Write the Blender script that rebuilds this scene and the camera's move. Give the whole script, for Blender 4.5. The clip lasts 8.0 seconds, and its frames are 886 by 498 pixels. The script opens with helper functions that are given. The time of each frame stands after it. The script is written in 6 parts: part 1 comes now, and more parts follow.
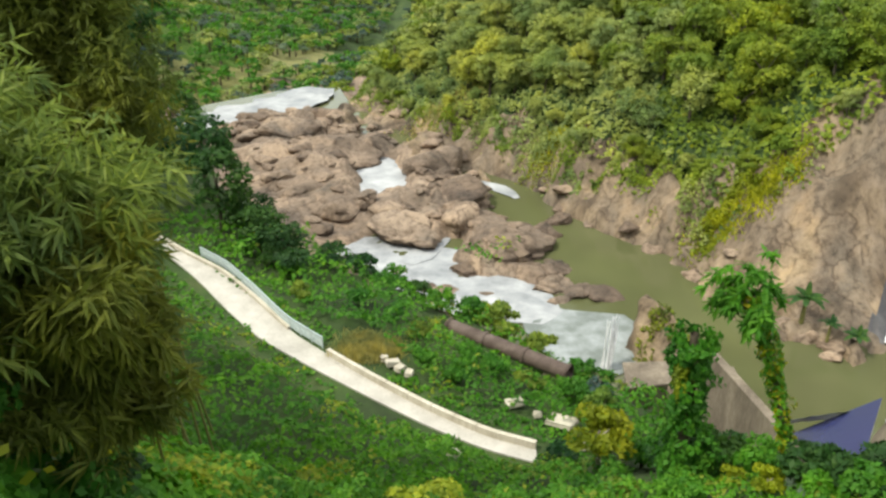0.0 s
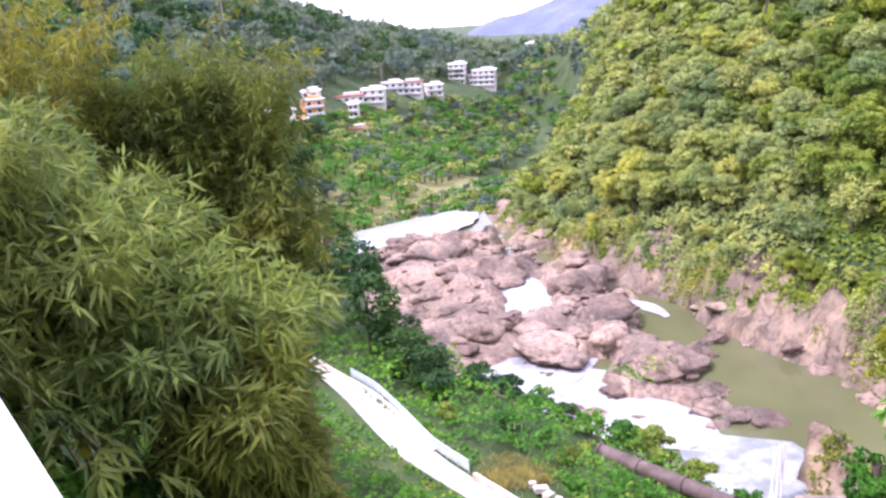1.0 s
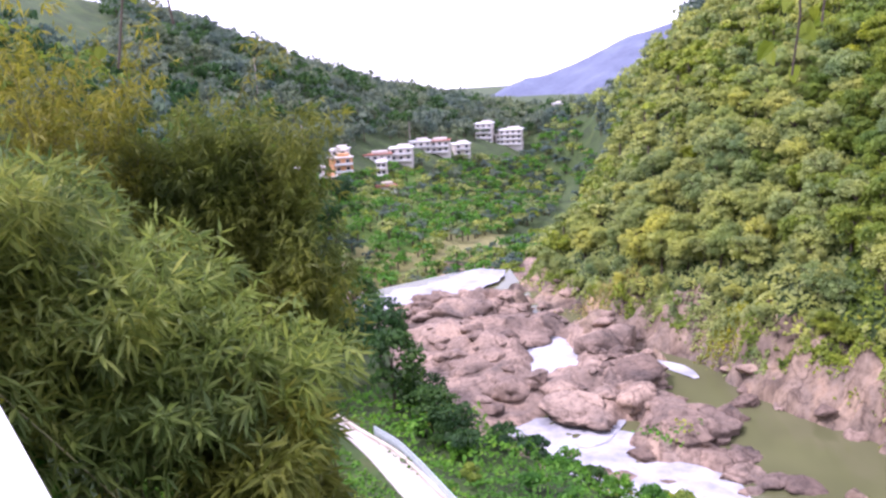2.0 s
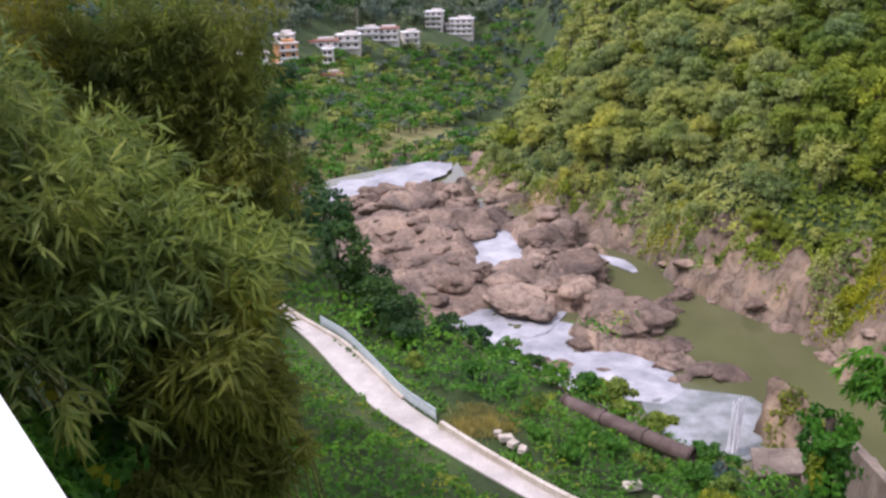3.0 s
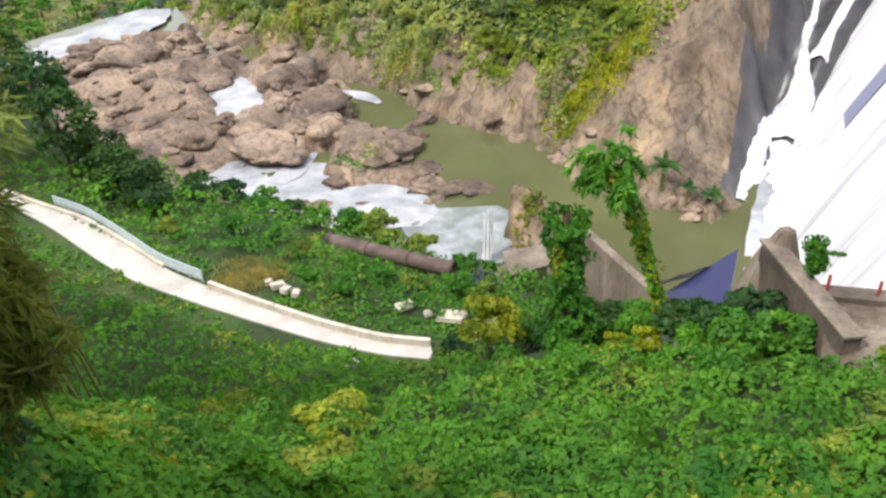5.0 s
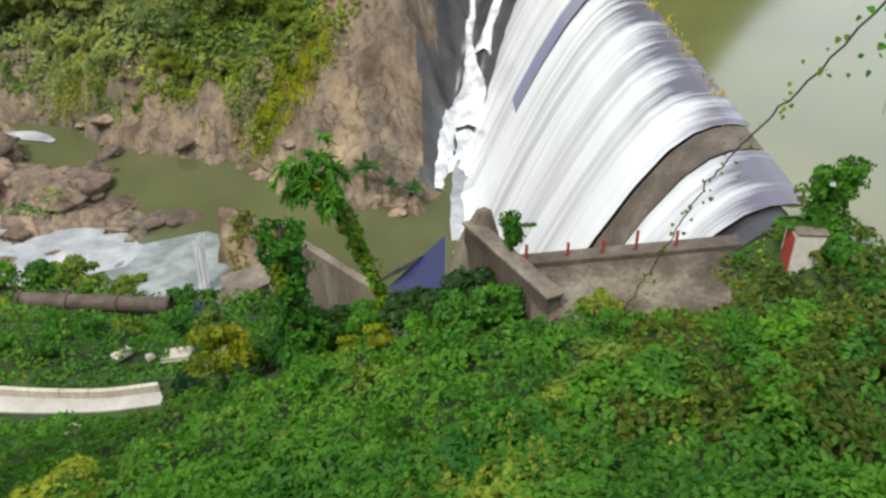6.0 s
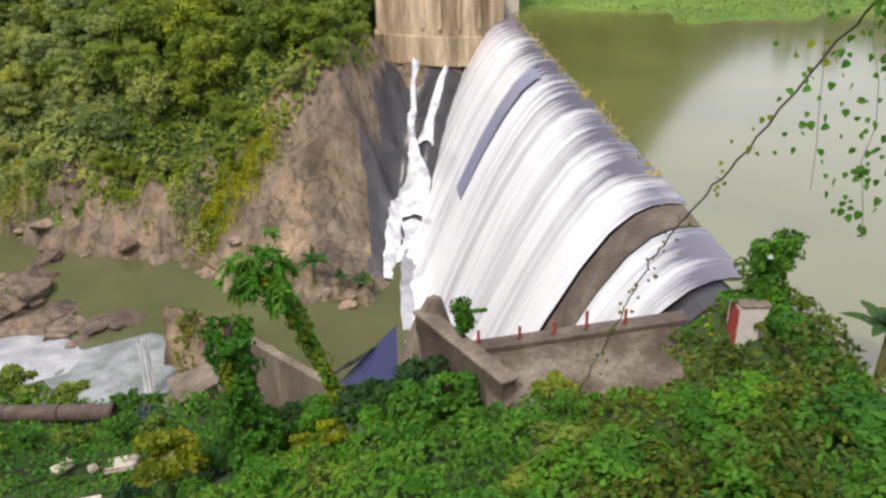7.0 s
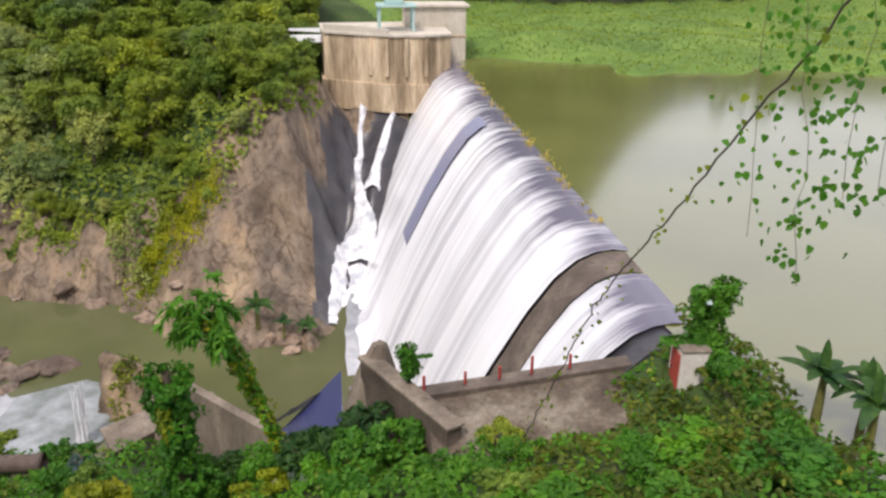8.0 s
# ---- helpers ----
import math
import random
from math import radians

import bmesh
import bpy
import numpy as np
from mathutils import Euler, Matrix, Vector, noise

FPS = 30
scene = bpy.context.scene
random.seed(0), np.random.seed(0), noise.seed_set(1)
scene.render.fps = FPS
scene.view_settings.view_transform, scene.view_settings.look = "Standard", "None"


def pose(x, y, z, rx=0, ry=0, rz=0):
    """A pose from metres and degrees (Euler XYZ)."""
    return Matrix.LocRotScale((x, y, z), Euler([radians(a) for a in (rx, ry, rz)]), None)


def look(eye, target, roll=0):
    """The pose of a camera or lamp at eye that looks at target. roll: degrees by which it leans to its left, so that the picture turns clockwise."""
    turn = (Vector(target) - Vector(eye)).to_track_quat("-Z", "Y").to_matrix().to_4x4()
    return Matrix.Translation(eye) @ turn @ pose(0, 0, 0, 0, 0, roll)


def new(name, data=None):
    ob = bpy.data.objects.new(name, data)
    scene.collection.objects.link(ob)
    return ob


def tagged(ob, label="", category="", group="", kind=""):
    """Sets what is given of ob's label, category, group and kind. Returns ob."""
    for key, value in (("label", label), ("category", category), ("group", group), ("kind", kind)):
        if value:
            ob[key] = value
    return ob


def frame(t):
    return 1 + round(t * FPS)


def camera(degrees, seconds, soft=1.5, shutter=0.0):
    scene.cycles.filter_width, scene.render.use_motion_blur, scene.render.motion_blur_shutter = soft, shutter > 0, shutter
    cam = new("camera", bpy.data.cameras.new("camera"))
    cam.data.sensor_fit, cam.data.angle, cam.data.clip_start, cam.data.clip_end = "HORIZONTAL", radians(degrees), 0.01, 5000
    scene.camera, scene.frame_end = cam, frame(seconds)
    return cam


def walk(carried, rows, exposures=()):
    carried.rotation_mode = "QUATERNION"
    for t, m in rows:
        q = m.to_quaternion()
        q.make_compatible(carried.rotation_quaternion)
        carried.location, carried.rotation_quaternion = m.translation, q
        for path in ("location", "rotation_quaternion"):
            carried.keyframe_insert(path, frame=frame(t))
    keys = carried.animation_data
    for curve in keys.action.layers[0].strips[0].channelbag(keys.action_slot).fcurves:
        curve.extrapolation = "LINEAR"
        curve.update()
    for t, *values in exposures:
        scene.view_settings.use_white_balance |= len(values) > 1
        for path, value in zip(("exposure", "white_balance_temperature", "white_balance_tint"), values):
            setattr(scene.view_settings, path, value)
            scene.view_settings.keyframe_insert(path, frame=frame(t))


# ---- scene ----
cam = camera(57.5, 8.0, soft=2.6, shutter=0.06)
walk(cam, [
    (0.0, pose(0.013, 0.015, 17.500, 0, 0, 0.02) @ pose(0, 0, 0, 65.29) @ pose(0, 0, 0, 0, 0, 0.70)),
    (0.5, pose(0.013, 0.015, 17.500, 0, 0, 4.20) @ pose(0, 0, 0, 69.77) @ pose(0, 0, 0, 0, 0, 0.40)),
    (1.0, pose(0.013, 0.015, 17.500, 0, 0, 10.68) @ pose(0, 0, 0, 74.09) @ pose(0, 0, 0, 0, 0, -3.84)),
    (1.5, pose(0.013, 0.015, 17.500, 0, 0, 11.83) @ pose(0, 0, 0, 77.08) @ pose(0, 0, 0, 0, 0, -4.12)),
    (1.7, pose(0.013, 0.015, 17.500, 0, 0, 12.16) @ pose(0, 0, 0, 78.33) @ pose(0, 0, 0, 0, 0, -3.86)),
    (2.8, pose(0.013, 0.015, 17.500, 0, 0, 11.09) @ pose(0, 0, 0, 76.02) @ pose(0, 0, 0, 0, 0, -2.38)),
    (3.0, pose(0.013, 0.015, 17.500, 0, 0, 8.77) @ pose(0, 0, 0, 70.51) @ pose(0, 0, 0, 0, 0, -1.80)),
    (3.5, pose(0.013, 0.015, 17.500, 0, 0, 7.59) @ pose(0, 0, 0, 63.29) @ pose(0, 0, 0, 0, 0, -2.11)),
    (4.0, pose(0.013, 0.015, 17.500, 0, 0, 4.15) @ pose(0, 0, 0, 60.86) @ pose(0, 0, 0, 0, 0, -1.50)),
    (4.2, pose(0.013, 0.015, 17.500, 0, 0, 0.90) @ pose(0, 0, 0, 60.31) @ pose(0, 0, 0, 0, 0, -2.38)),
    (5.3, pose(0.013, 0.015, 17.500, 0, 0, -16.09) @ pose(0, 0, 0, 58.39) @ pose(0, 0, 0, 0, 0, -1.90)),
    (5.5, pose(0.013, 0.015, 17.500, 0, 0, -21.68) @ pose(0, 0, 0, 59.66) @ pose(0, 0, 0, 0, 0, -1.85)),
    (6.0, pose(0.013, 0.015, 17.500, 0, 0, -32.99) @ pose(0, 0, 0, 58.84) @ pose(0, 0, 0, 0, 0, -0.51)),
    (6.5, pose(0.013, 0.015, 17.500, 0, 0, -36.86) @ pose(0, 0, 0, 61.51) @ pose(0, 0, 0, 0, 0, -1.11)),
    (7.0, pose(0.013, 0.015, 17.500, 0, 0, -37.12) @ pose(0, 0, 0, 65.06) @ pose(0, 0, 0, 0, 0, -1.25)),
    (7.5, pose(0.013, 0.015, 17.500, 0, 0, -38.06) @ pose(0, 0, 0, 66.80) @ pose(0, 0, 0, 0, 0, -0.49)),
    (8.0, pose(0.013, 0.015, 17.500, 0, 0, -41.30) @ pose(0, 0, 0, 68.23) @ pose(0, 0, 0, 0, 0, 0.73)),
], exposures=[(0.0, 0.55, 6800, 1), (0.5, 1.2, 5600, 14), (1.0, 1.38, 5700, 40), (1.5, 1.33, 5650, 45), (1.7, 1.28, 5650, 45), (2.8, 0.35, 6000, 31), (3.0, 0.36, 6000, 30), (3.5, 0.97, 5900, 21), (4.2, 0.97, 5950, 16), (5.4, 0.45, 6500, 8), (6.0, 0.2, 6400, 5), (6.5, 0.2, 6600, 9), (8.0, 0.23, 6500, 17)])
# ---- the lie of the land: heights from contour lines, in metres over the reservoir's level ----
ROAD_EDGE = [(40, -36.5, 15.8), (0, -0.5, 15.8), (-40, 35.5, 15.8), (-72, 78, 13)]
ROAD_FOOT = [(41.7, -34, 10.3), (1.8, 1.7, 9.4), (-37, 38, 9)]
UPHILL = [(30, -70, 22), (-30, -30, 22), (-75, 20, 32), (-115, 80, 36), (-150, 170, 34)]
MID_SLOPE = [(21, 8, 1.5), (12, 15, -2), (4, 23.5, -6), (-9, 27, -7), (-22, 36, -8), (-38, 50, -6), (-58, 82, -5)]
PATH = [(-29, 73, -15), (-26.5, 69.5, -15), (-18.4, 60.6, -15), (-9.3, 51.1, -15), (-3, 45, -15), (5.9, 40.2, -15)]
BENCH = [(27, 13.2, -0.9), (25.5, 17, -2.4), (20.5, 22.6, -4), (16.5, 26, -6), (13, 31, -9.5), (9, 37, -13.5)]
TERRACE = [(18, 48, -18), (11, 54, -18), (3, 61, -18), (-8, 70, -18), (-22, 84, -17.5), (-40, 104, -16)]
SHORE_LEFT = [(30, 44, -22.8), (14, 60.5, -22.8), (-1, 71, -22.8), (-9.5, 82, -22.8), (-17, 92, -21), (-26, 104, -20.6), (-38, 124, -20.6), (-47, 138, -22.8), (-58, 175, -26)]
SHORE_RIGHT = [(53, 79, -18.5), (45, 69, -21.7), (38, 62.5, -22.8), (34, 67, -22.8), (26.3, 79.8, -22.8), (22.4, 90, -22.8), (15.6, 96, -22.8), (12.6, 104, -22.8),
               (7.5, 110, -22.8), (-8, 130, -23), (-21, 150, -23.5), (-22, 175, -25.5), (-9, 235, -31), (-2, 300, -34)]
CLIFF_TOP = [(61, 90, -5), (55, 84.5, -5), (46, 79.5, -4.5), (38, 82, -10), (30, 84.5, -16), (25.5, 94, -16.5), (18, 101, -17.5),
             (10.5, 114, -18), (-4, 134, -20), (-16, 153, -21), (-15, 179, -23), (-2, 236, -28)]
HILL_RIGHT = [(58, 116, 9), (42, 128, 10), (26, 145, 10), (11, 170, 9), (4, 205, 8), (6, 255, 4)]
CREST_RIGHT = [(150, 185, 50), (92, 195, 60), (54, 245, 42), (27, 300, 18), (-4, 380, 1), (-31, 450, -9)]
TOWER_FOOT = [(66, 88, -4.2), (69, 93, -2.8), (71, 89, -3.2)]
TOWER_SIDE = [(61, 97, -3), (73, 97, 0.5), (80, 89, 0.4)]
FAR_SHORE = [(82, 86, 0.4), (90.5, 72, 0.4), (103, 59, 0.4), (114, 48.4, 0.4), (150, 10, 0.4), (175, -40, 0.4)]
SHORE_BANK = [(86, 89, 1.2), (94, 76, 1.2), (106, 63, 1.2), (118, 52, 1.2), (155, 14, 1.2)]
MEADOW = [(104, 128, 1.9), (140, 112, 2.0), (165, 85, 2.1), (205, 35, 2.4)]
FAR_WOOD = [(150, 180, 24), (205, 140, 24), (255, 60, 26), (300, -20, 26)]
LAKE_NEAR = [(30.5, 17, 0.2), (29, 13, 0.3), (26.3, 7.5, 0.4), (25.5, 1, 0.3), (32, -10, 0.3), (52, -40, 0.3)]
DAM_BASE = [(32, 28, -9), (46, 49, -25), (58, 67, -25), (64, 77, -19)]
CASCADE = [(63.9, 82.9, -6.5), (61.2, 81.2, -9.5), (57.6, 78.6, -13), (53.8, 76.0, -17.5), (50.5, 73.0, -20.5)]
CASCADE_FOOT = [(59.2, 85.2, -10), (55.6, 82.2, -13.5), (51.5, 78.2, -18.5)]
SHOULDER = [(51, 76.5, -18.6), (47, 71.5, -20.0), (43, 67, -22)]
LAKE_HILL = [(128, 196, 70), (165, 190, 105), (208, 176, 96), (236, 168, 44)]
DAM_HEEL = [(38, 21, -5), (75, 76, -5)]
LAKE_BED = [(33, 13, -4), (30, 6, -4), (30, -2, -4), (60, -30, -4), (60, 40, -5), (95, 40, -4), (120, -10, -5)]
POOL_BED = [(36, 47, -25), (44, 60, -25), (30, 62, -25), (20, 72, -24.5)]
ROCK_BED = [(-24, 112, -20.3), (8, 82, -21.4), (6, 92, -20.6), (-4, 93, -20.6), (2, 104, -20.2), (-10, 98, -20.6), (-18, 106, -20.6), (-12, 116, -20.2), (-2, 120, -19.8), (-26, 122, -20.6), (-16, 134, -20), (-36, 133, -21), (-28, 140, -20.6)]
VALLEY = [(-42, 190, -26), (-32, 240, -31), (-18, 300, -33.5), (-20, 370, -32)]
LEFT_LOW = [(-44, 92, -11), (-58, 120, -10), (-72, 175, -12), (-66, 240, -20), (-52, 310, -25), (-36, 380, -25)]
HOUSE_LINE = [(-92, 232, -8.5), (-79, 300, -9.5), (-66, 345, -12.5), (-42, 400, -18)]
RIDGE_LEFT = [(-240, 300, 70), (-190, 374, 46), (-158, 443, 21), (-104, 490, 5), (-45, 520, -8)]
BEYOND = [(-200, 620, 5), (-60, 640, -30), (60, 560, 10), (200, 420, 40), (330, 200, 40), (330, -200, 30), (0, -250, 60), (-300, 0, 90), (-330, 300, 90)]


def along(line, step):
    """Points every so many metres along a line."""
    pts = [np.array(line[0], float)]
    for a, b in zip(line, line[1:]):
        a, b = np.array(a, float), np.array(b, float)
        k = max(1, int(round(np.linalg.norm(b - a) / step)))
        pts += [a + (b - a) * i / k for i in range(1, k + 1)]
    return np.array(pts)


def lattice(ix, iy, iz, seed):
    n = (ix * 374761393 + iy * 668265263 + iz * 2147483647 + seed * 974711) & 0xFFFFFFFF
    n = ((n ^ (n >> 13)) * 1274126177) & 0xFFFFFFFF
    n = ((n ^ (n >> 16)) * 2246822519) & 0xFFFFFFFF
    return (n & 0xFFFFF) / 0xFFFFF


def grain(p, seed=0):
    """Smooth value noise, -1 to 1, at an array of points (n, 3)."""
    p = np.asarray(p, float)
    i = np.floor(p).astype(np.int64)
    w = p - i
    w = w * w * (3 - 2 * w)
    out = 0
    for dx in (0, 1):
        for dy in (0, 1):
            for dz in (0, 1):
                k = (w[:, 0] if dx else 1 - w[:, 0]) * (w[:, 1] if dy else 1 - w[:, 1]) * (w[:, 2] if dz else 1 - w[:, 2])
                out = out + k * lattice(i[:, 0] + dx, i[:, 1] + dy, i[:, 2] + dz, seed)
    return out * 2 - 1


def fbm(p, octaves=4, seed=0):
    p, out, a = np.asarray(p, float), 0, 1.0
    for o in range(octaves):
        out = out + a * grain(p, seed + o)
        p, a = p * 2.03 + 17.3, a * 0.5
    return out


KNOTS = np.vstack([along(l, s) for l, s in (
    (ROAD_EDGE, 8), (ROAD_FOOT, 8), (UPHILL, 25), (MID_SLOPE, 8), (PATH, 5), (BENCH, 4), (TERRACE, 7), (SHORE_LEFT, 6), (SHORE_RIGHT, 5), (DAM_BASE, 8), (DAM_HEEL, 12), (CASCADE, 4), (CASCADE_FOOT, 4), (LAKE_HILL, 25),
    (CLIFF_TOP, 5), (HILL_RIGHT, 14), (CREST_RIGHT, 25), (TOWER_SIDE, 6), (TOWER_FOOT, 5), (FAR_SHORE, 8), (MEADOW, 15), (SHORE_BANK, 9), (FAR_WOOD, 25), (LAKE_NEAR, 5),
    (LAKE_BED, 15), (POOL_BED, 7), (ROCK_BED, 9), (VALLEY, 20), (LEFT_LOW, 16), (HOUSE_LINE, 18), (RIDGE_LEFT, 25), (BEYOND, 60))])
KNOTS = KNOTS[np.unique(np.round(KNOTS[:, :2] / 1.5), axis=0, return_index=True)[1]]


def _spread(a, b):
    return np.sqrt(((a[:, None, :2] - b[None, :, :2]) ** 2).sum(-1) + 0.8)


PULL = np.linalg.solve(_spread(KNOTS, KNOTS) + 0.05 * np.eye(len(KNOTS)), KNOTS[:, 2] - 0.0)


def line_gap(p, line):
    """Distance in plan from points (n, 2) to a line."""
    best = np.full(len(p), 1e9)
    for a, b in zip(line, line[1:]):
        a, b = np.array(a[:2], float), np.array(b[:2], float)
        t = np.clip(((p - a) @ (b - a)) / ((b - a) @ (b - a)), 0, 1)
        best = np.minimum(best, np.linalg.norm(p - (a + t[:, None] * (b - a)), axis=1))
    return best


# open water among the rapids: stretches with a half width
CHANNELS = [
    ([(-8, 84), (0, 77), (9, 72), (16, 66)], 6.2),
    ([(1, 88), (-3, 79)], 2.2),
    ([(14, 66), (24, 56), (34, 52)], 7.5),
    ([(20, 72), (22, 83), (16, 92), (11, 100)], 3.4),
    ([(-9, 102), (-9, 110), (-10, 116)], 4.8),
    ([(7, 107), (5, 109)], 1.4),
    ([(-43, 136), (-34, 144), (-26, 158)], 6.5),
    ([(-27, 162), (-24, 172)], 2.5),
]
ROCKS_MIDST = [(7, 80), (0, 92), (-8, 106), (-18, 122), (-29, 138), (-38, 155)]


def heights(x, y):
    """The ground's height at arrays of places."""
    p = np.stack([x, y], -1)
    z = np.empty(len(p))
    for k in range(0, len(p), 20000):
        z[k:k + 20000] = _spread(p[k:k + 20000], KNOTS) @ PULL
    far = np.clip((np.hypot(x, y) - 560) / 300, 0, 1)
    z = z * (1 - far) - 25 * far
    q = np.stack([x, y, 0 * x], -1)
    size = np.clip(np.hypot(x, y) / 60, 0.15, 1.6)
    z = z + fbm(q / 9, 3, 3) * 0.5 * size
    rocky = np.clip(1 - line_gap(p, ROCKS_MIDST) / 20, 0, 1) ** 0.6
    z = z + rocky * (1.9 * np.abs(fbm(q / 5.5 + 0.25 * fbm(q / 3, 2, 15)[:, None], 3, 9)) - 0.35) * 1.35
    cliff = np.clip(1 - (np.minimum(line_gap(p, CLIFF_TOP), line_gap(p, SHORE_RIGHT)) - 1.5) / 4, 0, 1) * (np.hypot(x, y) < 190)
    cliff = cliff * np.clip(np.minimum(line_gap(p, CASCADE), line_gap(p, SHOULDER)) / 4, 0.2, 1)
    z = z + cliff * (0.9 - 1.8 * np.abs(fbm(q / 5, 4, 21))) * 2.0
    for line, half in CHANNELS:
        wob = half * (1 + 0.3 * fbm(q / 4, 2, 5))
        z = np.where(z < -15, z - 5.0 * np.clip(1.0 - line_gap(p, line) / wob, 0, 0.7), z)
    gap = line_gap(p, PATH)
    k = np.clip((4.2 - gap) / 1.8, 0, 1)
    return z * (1 - k) + (-15.12) * k
# ---- end of the land ----
# ---- light ----
world = bpy.data.worlds.new("sky")
scene.world = world
world.use_nodes = True
sky = world.node_tree.nodes.new("ShaderNodeTexSky")
sky.sky_type, sky.sun_disc = "NISHITA", False
SUN_AZ, SUN_EL = -114.0, 56.0
sky.sun_elevation, sky.sun_rotation = radians(SUN_EL), radians(SUN_AZ)
sky.dust_density, sky.air_density = 1.0, 1.0
# a thin bright overcast under the clear sky
veil = world.node_tree.nodes.new("ShaderNodeMix")
veil.data_type = "RGBA"
veil.inputs[0].default_value, veil.inputs[7].default_value = 0.75, (8.6, 8.7, 8.9, 1)
world.node_tree.links.new(sky.outputs[0], veil.inputs[6])
world.node_tree.links.new(veil.outputs[2], world.node_tree.nodes["Background"].inputs[0])
world.node_tree.nodes["Background"].inputs[1].default_value = 0.15
sun = new("sun", bpy.data.lights.new("sun", "SUN"))
sun.data.energy, sun.data.angle, sun.data.color = 2.7, radians(10.0), (1.0, 0.95, 0.86)
sun.matrix_world = look((0, 0, 0), (-math.sin(radians(SUN_AZ)) * math.cos(radians(SUN_EL)), -math.cos(radians(SUN_AZ)) * math.cos(radians(SUN_EL)), -math.sin(radians(SUN_EL))))
# ---- materials ----
def material(name, rough=0.8, metal=0.0):
    m = bpy.data.materials.new(name)
    m.use_nodes = True
    b = m.node_tree.nodes["Principled BSDF"]
    b.inputs["Roughness"].default_value, b.inputs["Metallic"].default_value = rough, metal
    return m, m.node_tree, b


def node(tree, kind, ins=(), **props):
    n = tree.nodes.new(kind)
    for k, v in props.items():
        setattr(n, k, v)
    for k, v in dict(ins).items():
        if hasattr(v, "is_linked"):
            tree.links.new(v, n.inputs[k])
        else:
            n.inputs[k].default_value = v
    return n


def noisy(tree, scale, detail=4.0, rough=0.6, vector=None, stretch=None):
    v = vector or node(tree, "ShaderNodeTexCoord").outputs["Object"]
    if stretch:
        v = node(tree, "ShaderNodeMapping", {"Vector": v, "Scale": stretch}).outputs[0]
    return node(tree, "ShaderNodeTexNoise", {"Vector": v, "Scale": scale, "Detail": detail, "Roughness": rough}).outputs["Fac"]


def ramp(tree, fac, stops):
    r = node(tree, "ShaderNodeValToRGB", {"Fac": fac})
    e = r.color_ramp.elements
    while len(e) < len(stops):
        e.new(0.5)
    for el, (p, c) in zip(e, stops):
        el.position, el.color = p, (*c, 1)
    return r.outputs[0]


def blend(tree, fac, a, b, mode="MIX"):
    n = node(tree, "ShaderNodeMix", data_type="RGBA", blend_type=mode)
    for k, v in ((0, fac), (6, a), (7, b)):
        if hasattr(v, "is_linked"):
            tree.links.new(v, n.inputs[k])
        else:
            n.inputs[k].default_value = v if k == 0 else (*v, 1)
    return n.outputs[2]


def bump(tree, bsdf, height, strength, depth=0.05):
    n = node(tree, "ShaderNodeBump", {"Height": height, "Strength": strength, "Distance": depth})
    tree.links.new(n.outputs[0], bsdf.inputs["Normal"])


WHITE = (1.0, 1.0, 1.0)


